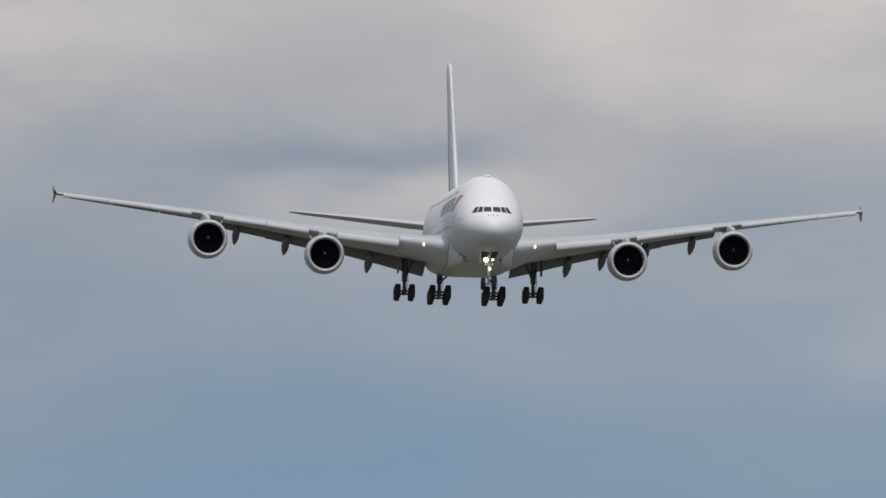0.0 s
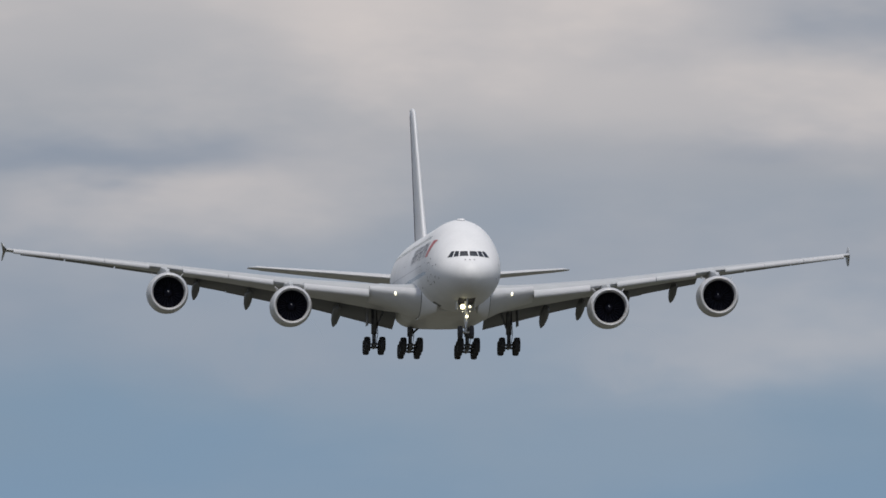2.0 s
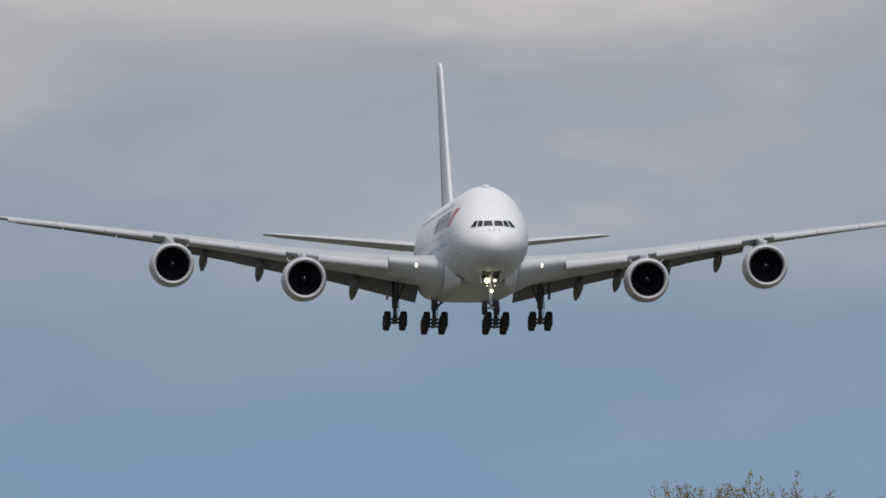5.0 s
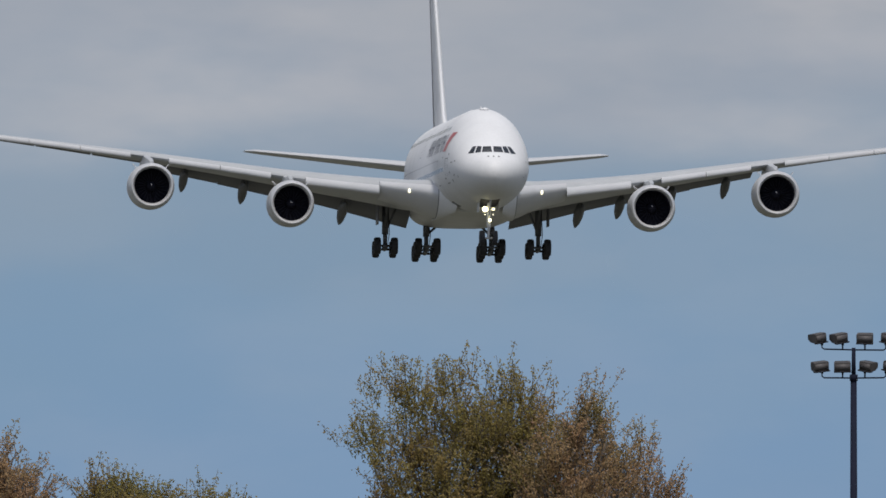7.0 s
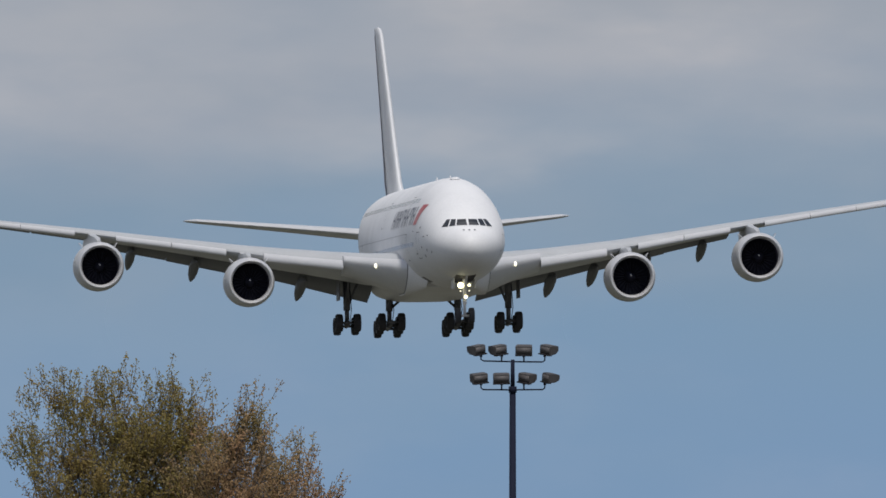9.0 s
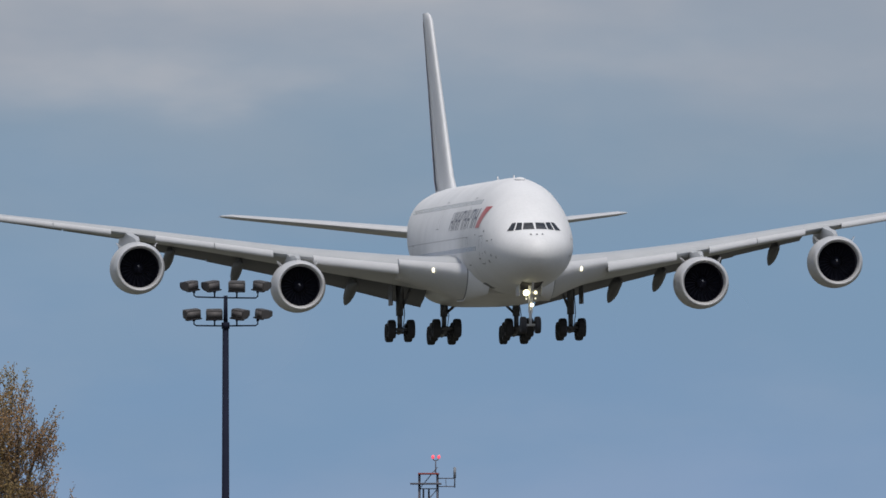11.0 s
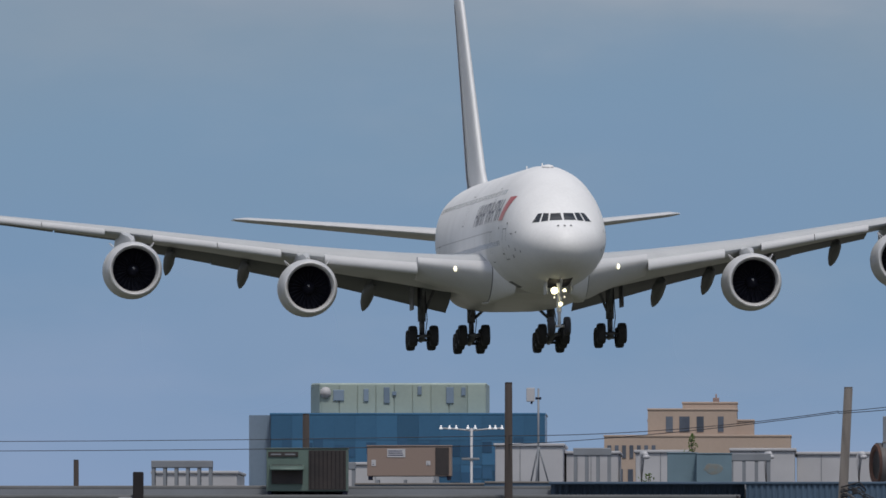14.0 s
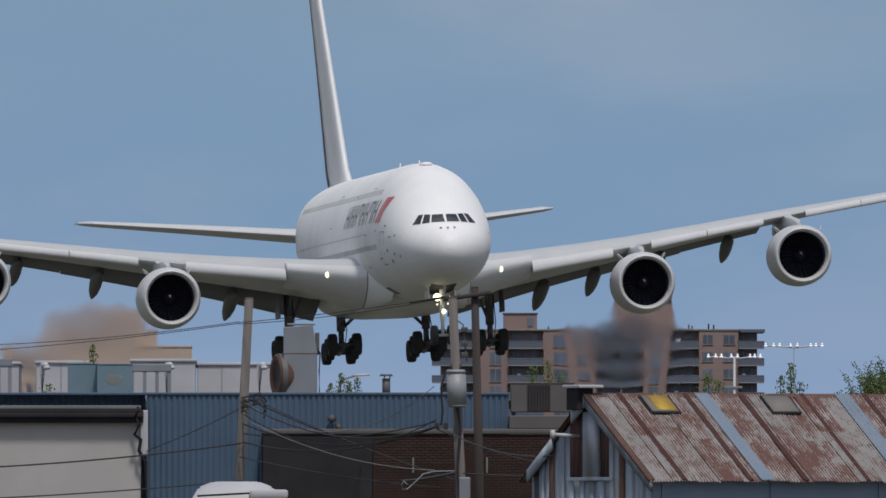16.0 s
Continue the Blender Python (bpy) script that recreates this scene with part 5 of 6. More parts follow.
# ---- low white sheds and plant behind the roofs ----
def build_white_shed(x0, x1, top, y, label):
    shed = thing("low_building", label, "building", (0, y, 0), group="white buildings behind the roofs")
    bm = B()
    box(bm, x0, x1, 0, 12, 0, top, 0.03)
    w = part("wall", bm, "unit_white", shed)
    bm = B()
    box(bm, x0 - 0.05, x1 + 0.05, -0.06, 12.05, top, top + 0.09, 0.02)
    part("coping", bm, "unit_white", w)
    x = x0 + 0.75
    while x < x1 - 0.1:
        bm = B()
        box(bm, x, x + 0.02, -0.015, 0.0, 2, top)
        part("seam", bm, "unit_grey", w)
        x += 1.9


build_white_shed(-10.23, -8.16, 9.25, 900, "white flat-roofed building with plain walls")
build_white_shed(-8.10, -6.50, 9.05, 904, "white flat-roofed building with plain walls")
build_white_shed(-5.95, -4.35, 9.05, 900, "white flat-roofed building with plain walls")
build_white_shed(-3.05, -1.10, 9.12, 902, "white flat-roofed building with plain walls")
build_white_shed(-1.05, 1.30, 9.04, 906, "white flat-roofed building with plain walls")
build_white_shed(-17.0, -12.5, 8.9, 930, "white flat-roofed building with plain walls")
build_white_shed(-21.6, -18.9, 8.7, 940, "white flat-roofed building with plain walls")


def build_stand(x0, x1, z0, z1, y, legs):
    """A raised steel plant stand: slab on legs."""
    st = thing("plant_stand", "grey steel plant stand on legs on the roof", "platform", (0, y, 0), group="rooftop plant stands")
    bm = B()
    box(bm, x0, x1, 0, 1.4, z1 - 0.22, z1, 0.02)
    part("deck", bm, "unit_grey", st)
    for i in range(legs):
        x = x0 + 0.06 + (x1 - x0 - 0.12) * i / (legs - 1)
        for d in (0.08, 1.3):
            bm = B()
            box(bm, x - 0.05, x + 0.05, d - 0.05, d + 0.05, z0, z1 - 0.21)
            part("leg", bm, "unit_grey", st)
        if i < legs - 1:
            bm = B()
            box(bm, x + 0.18, x + 0.30, 0.5, 0.8, z0, z0 + 0.28, 0.03)
            part("box", bm, "unit_grey", st)


# ---- white wall building, blue sheet building, brick front ----
def corrugated(bm, x0, x1, z0, z1, y, pitch=0.16, depth=0.035):
    pts = []
    x = x0
    while x < x1 - 1e-6:
        for dx, d in ((0, 0), (0.36, 0), (0.46, 1), (0.90, 1)):
            if x + dx * pitch <= x1:
                pts.append((x + dx * pitch, y - d * depth))
        x += pitch
    pts.append((x1, y))
    ring0 = [(px, py, z0) for px, py in pts]
    ring1 = [(px, py, z1) for px, py in pts]
    return loft(bm, [ring0, ring1], False, False)


def build_white_building():
    b = thing("white_building", "white-plastered flat-roofed building with deep black eaves", "building", (0, 800, 0))
    bm = B()
    box(bm, -42, -2.46, 0, 1.8, 0, 6.86)
    part("wall", bm, "white_wall", b, "off-white plastered wall")
    bm = B()
    box(bm, -42.1, -2.38, -0.28, 1.85, 6.66, 7.02, 0.03)
    part("fascia", bm, "dark_fascia", b, "black eaves board")
    bm = B()
    box(bm, -42.1, -2.40, -0.37, -0.285, 6.80, 6.92, 0.03)
    part("gutter", bm, "dark_fascia", b)
    bm = B()
    box(bm, -42.0, -2.45, -0.24, 1.8, 7.03, 7.13, 0.02)
    part("roof", bm, "roof_felt", b, "grey felt roof edge")
    # stepped end of the eaves, with a pale pipe
    bm = B()
    path_rod(bm, [(-2.52, -0.38, 7.1), (-2.60, -0.38, 6.8), (-2.50, -0.38, 6.6), (-2.62, -0.40, 6.35), (-2.45, -0.34, 6.2), (-2.5, -0.3, 5.9), (-2.32, -0.3, 5.6), (-2.32, -0.3, 3.0)], 0.05)
    part("downpipe", bm, "dark_fascia", b)
    bm = B()
    box(bm, -2.46, -2.26, -0.2, 0.1, 5.75, 7.0, 0.03)
    part("quoin", bm, "unit_white", b, "chipped white wall end")
    bm = B()
    box(bm, -11.86, -11.60, -0.28, 0.0, 6.22, 6.36, 0.04)
    rod(bm, (-11.72, -0.1, 6.3), (-11.72, -0.05, 6.55), 0.04)
    part("wall_lamp", bm, "dark_fascia", b)
    bm = B()
    box(bm, -18.9, -18.62, -0.45, 0.1, 2, 7.75, 0.03)
    part("party_pier", bm, "dark_fascia", b)
    bm = B()
    box(bm, -19.3, -18.9, -0.3, 0.1, 6.3, 7.05, 0.03)
    part("quoin", bm, "unit_white", b)


def build_blue_building():
    b = thing("blue_building", "blue corrugated-sheet building with brick lower front", "building", (0, 801, 0))
    bm = B()
    box(bm, -2.3, 7.52, 0.02, 20, 0, 7.40)
    part("core", bm, "roof_felt", b)
    bm = B()
    corrugated(bm, -2.30, 0.84, 0.5, 7.42, -0.03)
    part("sheet_wall", bm, "blue_sheet", b, "blue corrugated sheet wall")
    bm = B()
    corrugated(bm, 0.84, 7.52, 6.5, 7.42, -0.03)
    part("sheet_wall", bm, "blue_sheet", b, "blue corrugated sheet wall")
    bm = B()
    corrugated(bm, -7.6, -2.34, 6.9, 7.42, 0.6)
    part("sheet_wall", bm, "blue_sheet", b, "blue corrugated sheet parapet")
    bm = B()
    box(bm, -7.65, 7.55, -0.10, 0.75, 7.42, 7.49, 0.015)
    part("coping", bm, "blue_sheet", b)
    bm = B()
    box(bm, 0.84, 9.65, -0.75, 0.0, 6.36, 6.50, 0.02)
    part("ledge", bm, "unit_taupe", b, "grey flashed ledge")
    bm = B()
    box(bm, 7.53, 9.6, -0.72, 12, 6.505, 6.86, 0.02)
    part("ledge", bm, "unit_taupe", b, "grey flashed ledge")
    bm = B()
    box(bm, 0.85, 3.82, -0.70, 0.0, 0, 6.36)
    part("dark_panel", bm, "dark_panel", b, "dark grey boarded front")
    bm = B()
    box(bm, 3.83, 9.60, -0.66, 12.0, 0, 6.35)
    wall = part("brick_wall", bm, "mortar", b, "dark red-brown brick front")
    bm = B()
    box(bm, 0, 0.205, -0.03, 0.0, 0, 0.062, 0.004)
    brick = part("brick", bm, "old_brick", wall)
    brick.location = (3.84, -0.66, 6.29)
    me, count = brick.data, 1
    rest = B()
    for row in range(36):
        z = 6.29 - row * 0.074
        for col in range(27):
            x = 3.84 + col * 0.216 - (0.108 if row % 2 else 0)
            if x < 3.83:
                box(rest, 3.84, x + 0.205, -0.69, -0.66, z, z + 0.062)
                continue
            if x + 0.205 > 9.60 or (row == 0 and col == 0):
                continue
            if count < 290:
                k = new("brick", me)
                k.parent = wall
                k.location = (x, -0.66, z)
                count += 1
            else:
                box(rest, x, x + 0.205, -0.69, -0.66, z, z + 0.062)
    part("brickwork", rest, "old_brick", wall, kind="stuff")
    for x in (4.9, 6.9):
        bm = B()
        box(bm, x, x + 0.05, -0.72, -0.68, 5.3, 5.72, 0.01)
        part("conduit", bm, "concrete", b)
    bm = B()
    bmesh.ops.create_uvsphere(bm, u_segments=12, v_segments=8, radius=0.11, matrix=Matrix.Translation((2.72, -0.2, 6.78)))
    rod(bm, (2.85, -0.1, 6.62), (2.95, -0.25, 6.50), 0.07)
    part("security_lamp", bm, "lamp_housing", b)


build_white_building()
build_blue_building()
for x0, x1, y0, y1 in ((-42.0, -2.35, 801.86, 896), (-2.32, 7.5, 821.1, 896)):
    w = thing("warehouse", "flat felt-roofed warehouse behind the street fronts", "building", group="warehouses behind the fronts")
    bm = B()
    box(bm, x0, x1, y0, y1, 0, 7.3)
    part("wall", bm, "unit_grey", w)
    bm = B()
    box(bm, x0, x1, y0, y1, 7.3, 7.38, 0.01)
    part("roof", bm, "roof_felt", w)


# ---- plant on the roofs ----
def unit(name, label, at, w, d, hgt, mat, grille=None, group="rooftop units", slats=0):
    """A cased air-handling unit on skids: body, lid, grille (x0, x1 as shares), vertical slats in it."""
    u = thing(name, label, "air conditioner", at, group=group)
    bm = B()
    box(bm, 0, w, 0, d, 0.10, hgt - 0.03, 0.015)
    part("body", bm, mat, u)
    bm = B()
    box(bm, -0.02, w + 0.02, -0.02, d + 0.02, hgt - 0.03, hgt, 0.008)
    part("lid", bm, mat, u)
    for x in (0.03, w - 0.13):
        bm = B()
        box(bm, x, x + 0.10, 0.02, d - 0.02, 0, 0.10)
        part("skid", bm, "dark_steel", u)
    if grille:
        a, b = grille[0] * w, grille[1] * w
        bm = B()
        box(bm, a, b, -0.03, 0.0, 0.14, hgt - 0.07)
        g = part("grille", bm, "grille", u, "dark louvred opening")
        for i in range(slats):
            x = a + (b - a) * (i + 0.5) / slats
            bm = B()
            box(bm, x - 0.012, x + 0.012, -0.045, -0.03, 0.16, hgt - 0.09)
            part("slat", bm, "dark_fascia", g)
    return u


u = unit("rooftop_unit", "dark green rooftop unit with an open black louvre", (-15.30, 800.6, 7.13), 2.2, 1.6, 1.28, "unit_green", (0.52, 0.98), slats=9)
bm = B()
box(bm, 0.14, 0.98, -0.06, -0.005, 0.30, 0.82, 0.01)
part("hood", bm, "grille", u)
bm = B()
loft(bm, [[(0.10, -0.02, 0.82), (1.02, -0.02, 0.82), (1.02, -0.02, 0.78), (0.10, -0.02, 0.78)], [(0.10, -0.34, 0.70), (1.02, -0.34, 0.70), (1.02, -0.34, 0.67), (0.10, -0.34, 0.67)]])
part("hood_lip", bm, "unit_green", u)
bm = B()
box(bm, 0.05, 0.86, -0.03, -0.004, 1.04, 1.17)
part("name_plate", bm, "grille", u)
for x in (0.12, 0.5):
    bm = B()
    box(bm, x, x + 0.28, -0.036, -0.031, 1.08, 1.12)
    part("plate_bar", bm, "unit_grey", u)

u = unit("rooftop_unit", "tan rooftop unit with dark open end", (-12.75, 812, 7.62), 2.32, 1.8, 0.95, "unit_brown", (0.81, 0.97))
for x0, x1, z0, z1, m in ((0.55, 1.05, 0.62, 0.85, "unit_white"), (0.12, 0.24, 0.38, 0.55, "unit_white"), (1.62, 1.74, 0.40, 0.52, "unit_white")):
    bm = B()
    box(bm, x0, x1, -0.012, 0.0, z0, z1)
    lab = part("sign", bm, m, u, "pale label plate")
    for k in range(3):
        bm = B()
        box(bm, x0 + 0.03, x1 - 0.05 - 0.02 * k, -0.016, -0.012, z0 + (z1 - z0) * (0.2 + 0.25 * k), z0 + (z1 - z0) * (0.3 + 0.25 * k))
        part("sign_bar", bm, "navy", lab)
for x in (0.25, 1.0, 1.8):
    bm = B()
    box(bm, x, x + 0.08, 0.02, 1.7, -0.24, 0.0)
    part("stand_leg", bm, "unit_grey", u)

# parapet boxes under the tan unit and along the roof
for x0, x1, z1, y in ((-12.95, -9.45, 7.48, 804), (-9.40, -7.62, 7.52, 803.5), (-15.2, -12.98, 7.25, 802.4), (-42.0, -15.3, 7.42, 806)):
    par = thing("roof_parapet", "blue-grey metal-clad roof parapet with pale coping", "parapet", (0, y, 0), group="roof parapets")
    bm = B()
    box(bm, x0, x1, 0, 0.3, 6.9, z1 - 0.05)
    part("cladding", bm, "unit_grey" if x0 < -13 else "blue_sheet", par)
    bm = B()
    box(bm, x0 - 0.02, x1 + 0.02, -0.03, 0.33, z1 - 0.05, z1, 0.01)
    part("coping", bm, "concrete", par)

build_stand(-20.6, -18.75, 7.38, 8.78, 895, 6)
build_stand(-17.0, -14.4, 7.38, 8.72, 894, 7)
build_stand(-7.5, -6.4, 7.38, 8.88, 860, 4)
build_stand(-2.95, -1.75, 7.38, 8.72, 860, 4)

u = unit("rooftop_unit", "pale teal rooftop unit with rust stain", (-4.46, 805, 7.38), 0.82, 1.2, 0.94, "unit_teal")
u = unit("rooftop_unit", "pale teal rooftop unit with rust stain", (-3.66, 804.6, 7.38), 0.96, 1.3, 0.92, "unit_teal")
bm = B()
bmesh.ops.create_icosphere(bm, subdivisions=3, radius=0.26, matrix=Matrix.Translation((0.45, 0.0, 0.48)) @ Matrix.Diagonal((1.0, 0.02, 0.60, 1)))
for v in bm.verts:
    v.co.x += 0.04 * noise.noise(v.co * 12)
    v.co.z += 0.05 * noise.noise(v.co * 6 + Vector((3, 1, 2)))
part("rust_stain", bm, "stain_tan", u, "faded rust stain")
u = unit("rooftop_unit", "taupe rooftop unit with dark centre louvre", (7.58, 801.0, 6.86), 1.72, 1.2, 0.90, "unit_taupe", (0.26, 0.62), slats=8)

for x, y in ((-5.7, 890), (-1.95, 890), (0.85, 890)):  # small white ventilators on the white buildings
    v = thing("roof_ventilator", "small white gooseneck roof ventilator", "ventilator", (x, y, 7.38), group="roof ventilators")
    bm = B()
    path_rod(bm, [(0, 0, 0), (0, 0, 1.45), (0.03, -0.05, 1.56), (0.10, -0.12, 1.56), (0.13, -0.16, 1.48)], 0.09, 10)
    part("neck", bm, "unit_white", v)
    bm = B()
    rod(bm, (0.13, -0.16, 1.50), (0.14, -0.18, 1.42), 0.10, 0.11, n=10)
    part("mouth", bm, "unit_white", v)


def build_duct():
    """Tall grey exhaust stack with a sloping head and a round fan at its foot."""
    d = thing("exhaust_duct", "tall grey sheet-metal exhaust duct with round rusty fan", "duct", (1.42, 805, 7.40))
    bm = B()
    rings = [[(0, 0, 0), (0.92, 0, 0), (0.92, 0.8, 0), (0, 0.8, 0)], [(0, 0, 1.2), (0.92, 0, 1.2), (0.92, 0.8, 1.2), (0, 0.8, 1.2)],
             [(0, 0, 1.90), (0.80, 0, 1.95), (0.80, 0.8, 1.95), (0, 0.8, 1.90)]]
    loft(bm, rings)
    bmesh.ops.bevel(bm, geom=list(bm.edges), offset=0.015, segments=1, affect="EDGES")
    part("riser", bm, "unit_grey", d)
    bm = B()
    box(bm, 0.10, 0.86, 0.04, 0.76, 1.95, 2.0, 0.015)
    part("head", bm, "unit_grey", d)
    bm = B()
    box(bm, 0.86, 0.98, 0.1, 0.7, 1.15, 1.75, 0.02)
    part("side_box", bm, "unit_taupe", d)
    bm = B()
    box(bm, -0.015, 0.935, -0.015, 0.815, 1.18, 1.21, 0.008)
    part("flange", bm, "concrete", d)
    bm = B()
    path_rod(bm, [(0.93, 0.1, 1.3), (1.0, 0.0, 1.2), (0.97, -0.02, 0.7), (0.98, -0.02, 0.1)], 0.02)
    rod(bm, (0.93, 0.1, 1.15), (0.93, 0.1, 1.35), 0.05)
    part("conduit", bm, "cable", d)
    n = 28
    turn = Matrix.Translation((0.02, 0.40, 0.58)) @ Matrix.Rotation(radians(16), 4, "Z")

    def ring(o, r):
        return [turn @ Vector((o, r * math.sin(2 * math.pi * i / n), r * math.cos(2 * math.pi * i / n))) for i in range(n)]

    bm = B()
    loft(bm, [ring(o, r) for o, r in ((0.30, 0.34), (0.16, 0.46), (-0.08, 0.57), (-0.22, 0.58), (-0.26, 0.54), (-0.24, 0.42), (-0.10, 0.30))])
    fan = part("fan_housing", tidy(bm), "rust", d, "round rusty fan housing")
    bm = B()
    loft(bm, [ring(o, r) for o, r in ((-0.20, 0.60), (-0.05, 0.60), (-0.05, 0.565), (-0.20, 0.565))])
    part("band", tidy(bm), "unit_taupe", fan)


build_duct()

v = thing("vent_pipe", "stubby grey vent pipe with a flat cap", "vent pipe", (4.22, 805, 7.40))
bm = B()
rod(bm, (0, 0, 0), (0, 0, 0.50), 0.11, n=14)
part("pipe", bm, "unit_taupe", v)
bm = B()
rod(bm, (0, 0, 0.56), (0, 0, 0.62), 0.19, 0.15, n=14)
for k in range(3):
    rod(bm, (0.1 * math.cos(k * 2.1), 0.1 * math.sin(k * 2.1), 0.48), (0.1 * math.cos(k * 2.1), 0.1 * math.sin(k * 2.1), 0.57), 0.015)
part("cap", bm, "unit_taupe", v)


def build_tripod_mast():
    m = thing("tripod_antenna", "thin tripod mast with a pale panel antenna", "antenna", (-7.98, 806, 7.35))
    bm = B()
    rod(bm, (0, 0, 0.1), (0, 0, 2.72), 0.028)
    part("mast", bm, "unit_grey", m)
    for a in (0.3, 2.4, 4.5):
        bm = B()
        rod(bm, (0.33 * math.cos(a), 0.33 * math.sin(a), 0.0), (0, 0, 1.15), 0.022)
        part("leg", bm, "unit_grey", m)
    bm = B()
    rod(bm, (-0.08, 0, 2.45), (0.08, 0, 2.45), 0.035)
    part("clamp", bm, "dark_steel", m)
    bm = B()
    box(bm, -0.33, -0.10, -0.06, 0.02, 2.36, 2.74, 0.02)
    part("panel", bm, "unit_white", m, "pale pinkish panel antenna")
    bm = B()
    rod(bm, (-0.2, -0.02, 2.30), (-0.16, -0.02, 2.40), 0.03)
    part("connector", bm, "dark_steel", m)


build_tripod_mast()


# ---- weeds on the roof, and small lamps beyond ----
def build_weed(x, y, z, hgt, seed, w=0.12):
    rnd = random.Random(seed)
    wd = thing("weed", "sprig of green weed growing on a roof edge", "plant", (x, y, z), group="roof weeds")
    bm = B()
    path_rod(bm, [(0, 0, 0), (rnd.uniform(-0.05, 0.05), 0, hgt * 0.5), (rnd.uniform(-0.09, 0.09), 0, hgt)], 0.012, 5)
    part("stem", bm, "bark", wd)
    bm = B()
    for i in range(int(110 * hgt / 0.6)):
        t = rnd.random()
        p = Vector((rnd.gauss(0, w * (1.15 - t * 0.8)), rnd.gauss(0, 0.08), hgt * (0.08 + 0.95 * t)))
        a = Vector((rnd.gauss(0, 1), rnd.gauss(0, 1), rnd.gauss(0, 1))).normalized()
        b = a.orthogonal().normalized()
        s = rnd.uniform(0.025, 0.05)
        bm.faces.new([bm.verts.new(q) for q in (p - a * s, p + b * s * 0.6, p + a * s, p - b * s * 0.6)])
    part("leaves", bm, "weed", wd)


for i, (x, y, z, hgt, w) in enumerate(((2.68, 803, 7.40, 0.34, 0.10), (2.98, 803, 7.40, 0.60, 0.10), (3.42, 803, 7.40, 0.48, 0.10), (3.20, 803, 7.40, 0.40, 0.08), (-4.95, 803.5, 7.38, 0.34, 0.14),
                                        (-3.78, 806.0, 8.30, 0.52, 0.07), (8.6, 803, 7.4, 0.95, 0.16), (8.2, 803, 7.4, 0.8, 0.14), (9.0, 803.0, 7.4, 0.6, 0.12),
                                        (13.15, 705.6, 6.72, 0.50, 0.09), (13.38, 705.8, 6.72, 0.8, 0.09), (13.6, 705.9, 6.72, 0.35, 0.14), (11.35, 704.8, 6.72, 0.55, 0.13), (11.62, 704.95, 6.72, 0.4, 0.10))):
    build_weed(x, y, z, hgt, 40 + i, w)

s = thing("street_lamp", "slim grey curved-arm street lamp behind the roofs", "street lamp", (3.4, 950, 0))
bm = B()
path_rod(bm, [(0, 0, 0), (0, 0, 8.3), (0.06, 0, 8.7), (0.25, 0, 8.95), (0.6, 0, 9.06)], 0.04)
part("pole", bm, "unit_grey", s)
bm = B()
loft(bm, [[(0.55, -0.08, 9.02), (0.55, 0.08, 9.02), (0.55, 0.06, 9.10), (0.55, -0.06, 9.10)], [(1.05, -0.10, 9.05), (1.05, 0.10, 9.05), (1.05, 0.07, 9.12), (1.05, -0.07, 9.12)]])
part("head", bm, "unit_white", s)


# ---- poles and wires ----
def sag(p, q, drop, n=14):
    p, q = Vector(p), Vector(q)
    return [p.lerp(q, i / n) - Vector((0, 0, drop * 4 * (i / n) * (1 - i / n))) for i in range(n + 1)]


def wire(p, q, drop, r=0.010, label="thin black overhead power wire", mat="cable"):
    bm = B()
    path_rod(bm, sag(p, q, drop), r, 5)
    part("wire", bm, mat, None, label, category="wire", group="overhead wires")


def build_pole(x, y, top, lean, r, mat, label, square=False):
    p = thing("utility_pole", label, "utility pole", (x, y, 0), group="utility poles")
    bm = B()
    rod(bm, (-lean, 0, 0), (0, 0, top), r * 1.35, r, n=14)
    part("shaft", bm, mat, p)
    bm = B()
    rod(bm, (0, 0, top), (0, 0, top + 0.03), r * 1.02, r * 0.9, n=14)
    part("cap", bm, mat, p)
    return p


pole = build_pole(0.46, 770, 9.72, 0.50, 0.115, "grey_pole", "leaning weathered grey wooden utility pole")
bm = B()
for z in (7.15, 7.02, 6.88):
    path_rod(bm, [(-0.2, -0.16, z - 0.02), (0.05, -0.18, z + 0.05), (0.28, -0.16, z + 0.12), (0.45, -0.15, z - 0.08), (0.38, -0.15, z - 0.28)], 0.022)
part("coiled_cable", bm, "cable", pole)
bm = B()
box(bm, 0.10, 0.24, -0.22, -0.08, 6.95, 7.12, 0.02)
part("junction_box", bm, "cable", pole)
build_pole(-8.72, 799.05, 10.14, 0.0, 0.10, "wood_pole", "brown wooden pole standing against the white building")
build_pole(-14.28, 803.5, 9.33, 0.0, 0.09, "wood_pole", "short brown wooden pole behind the green rooftop unit")
build_pole(-20.6, 806, 8.1, 0.0, 0.07, "wood_pole", "thin brown pole rising behind the parapet")
pole = build_pole(5.68, 758, 9.6, -0.41, 0.115, "grey_pole", "leaning grey utility pole carrying a transformer")
bm = B()
rod(bm, (0.12, -0.35, 6.87), (0.08, -0.35, 7.70), 0.25, n=20)
rod(bm, (0.08, -0.35, 7.70), (0.08, -0.35, 7.78), 0.27, 0.22, n=20)
can = part("transformer", bm, "can_grey", pole, "pale grey transformer can")
for dx in (-0.12, 0.12):
    bm = B()
    rod(bm, (0.08 + dx, -0.35, 7.78), (0.08 + dx, -0.35, 8.0), 0.035, 0.02)
    part("bushing", bm, "lamp_housing", can)
bm = B()
rod(bm, (0.12, -0.35, 6.81), (0.12, -0.35, 6.87), 0.20, 0.25, n=20)
part("base_ring", bm, "concrete", can)
bm = B()
path_rod(bm, [(-0.20, -0.4, 7.7), (-0.30, -0.4, 7.3), (-0.26, -0.35, 6.7), (-0.30, -0.3, 6.35)], 0.03)
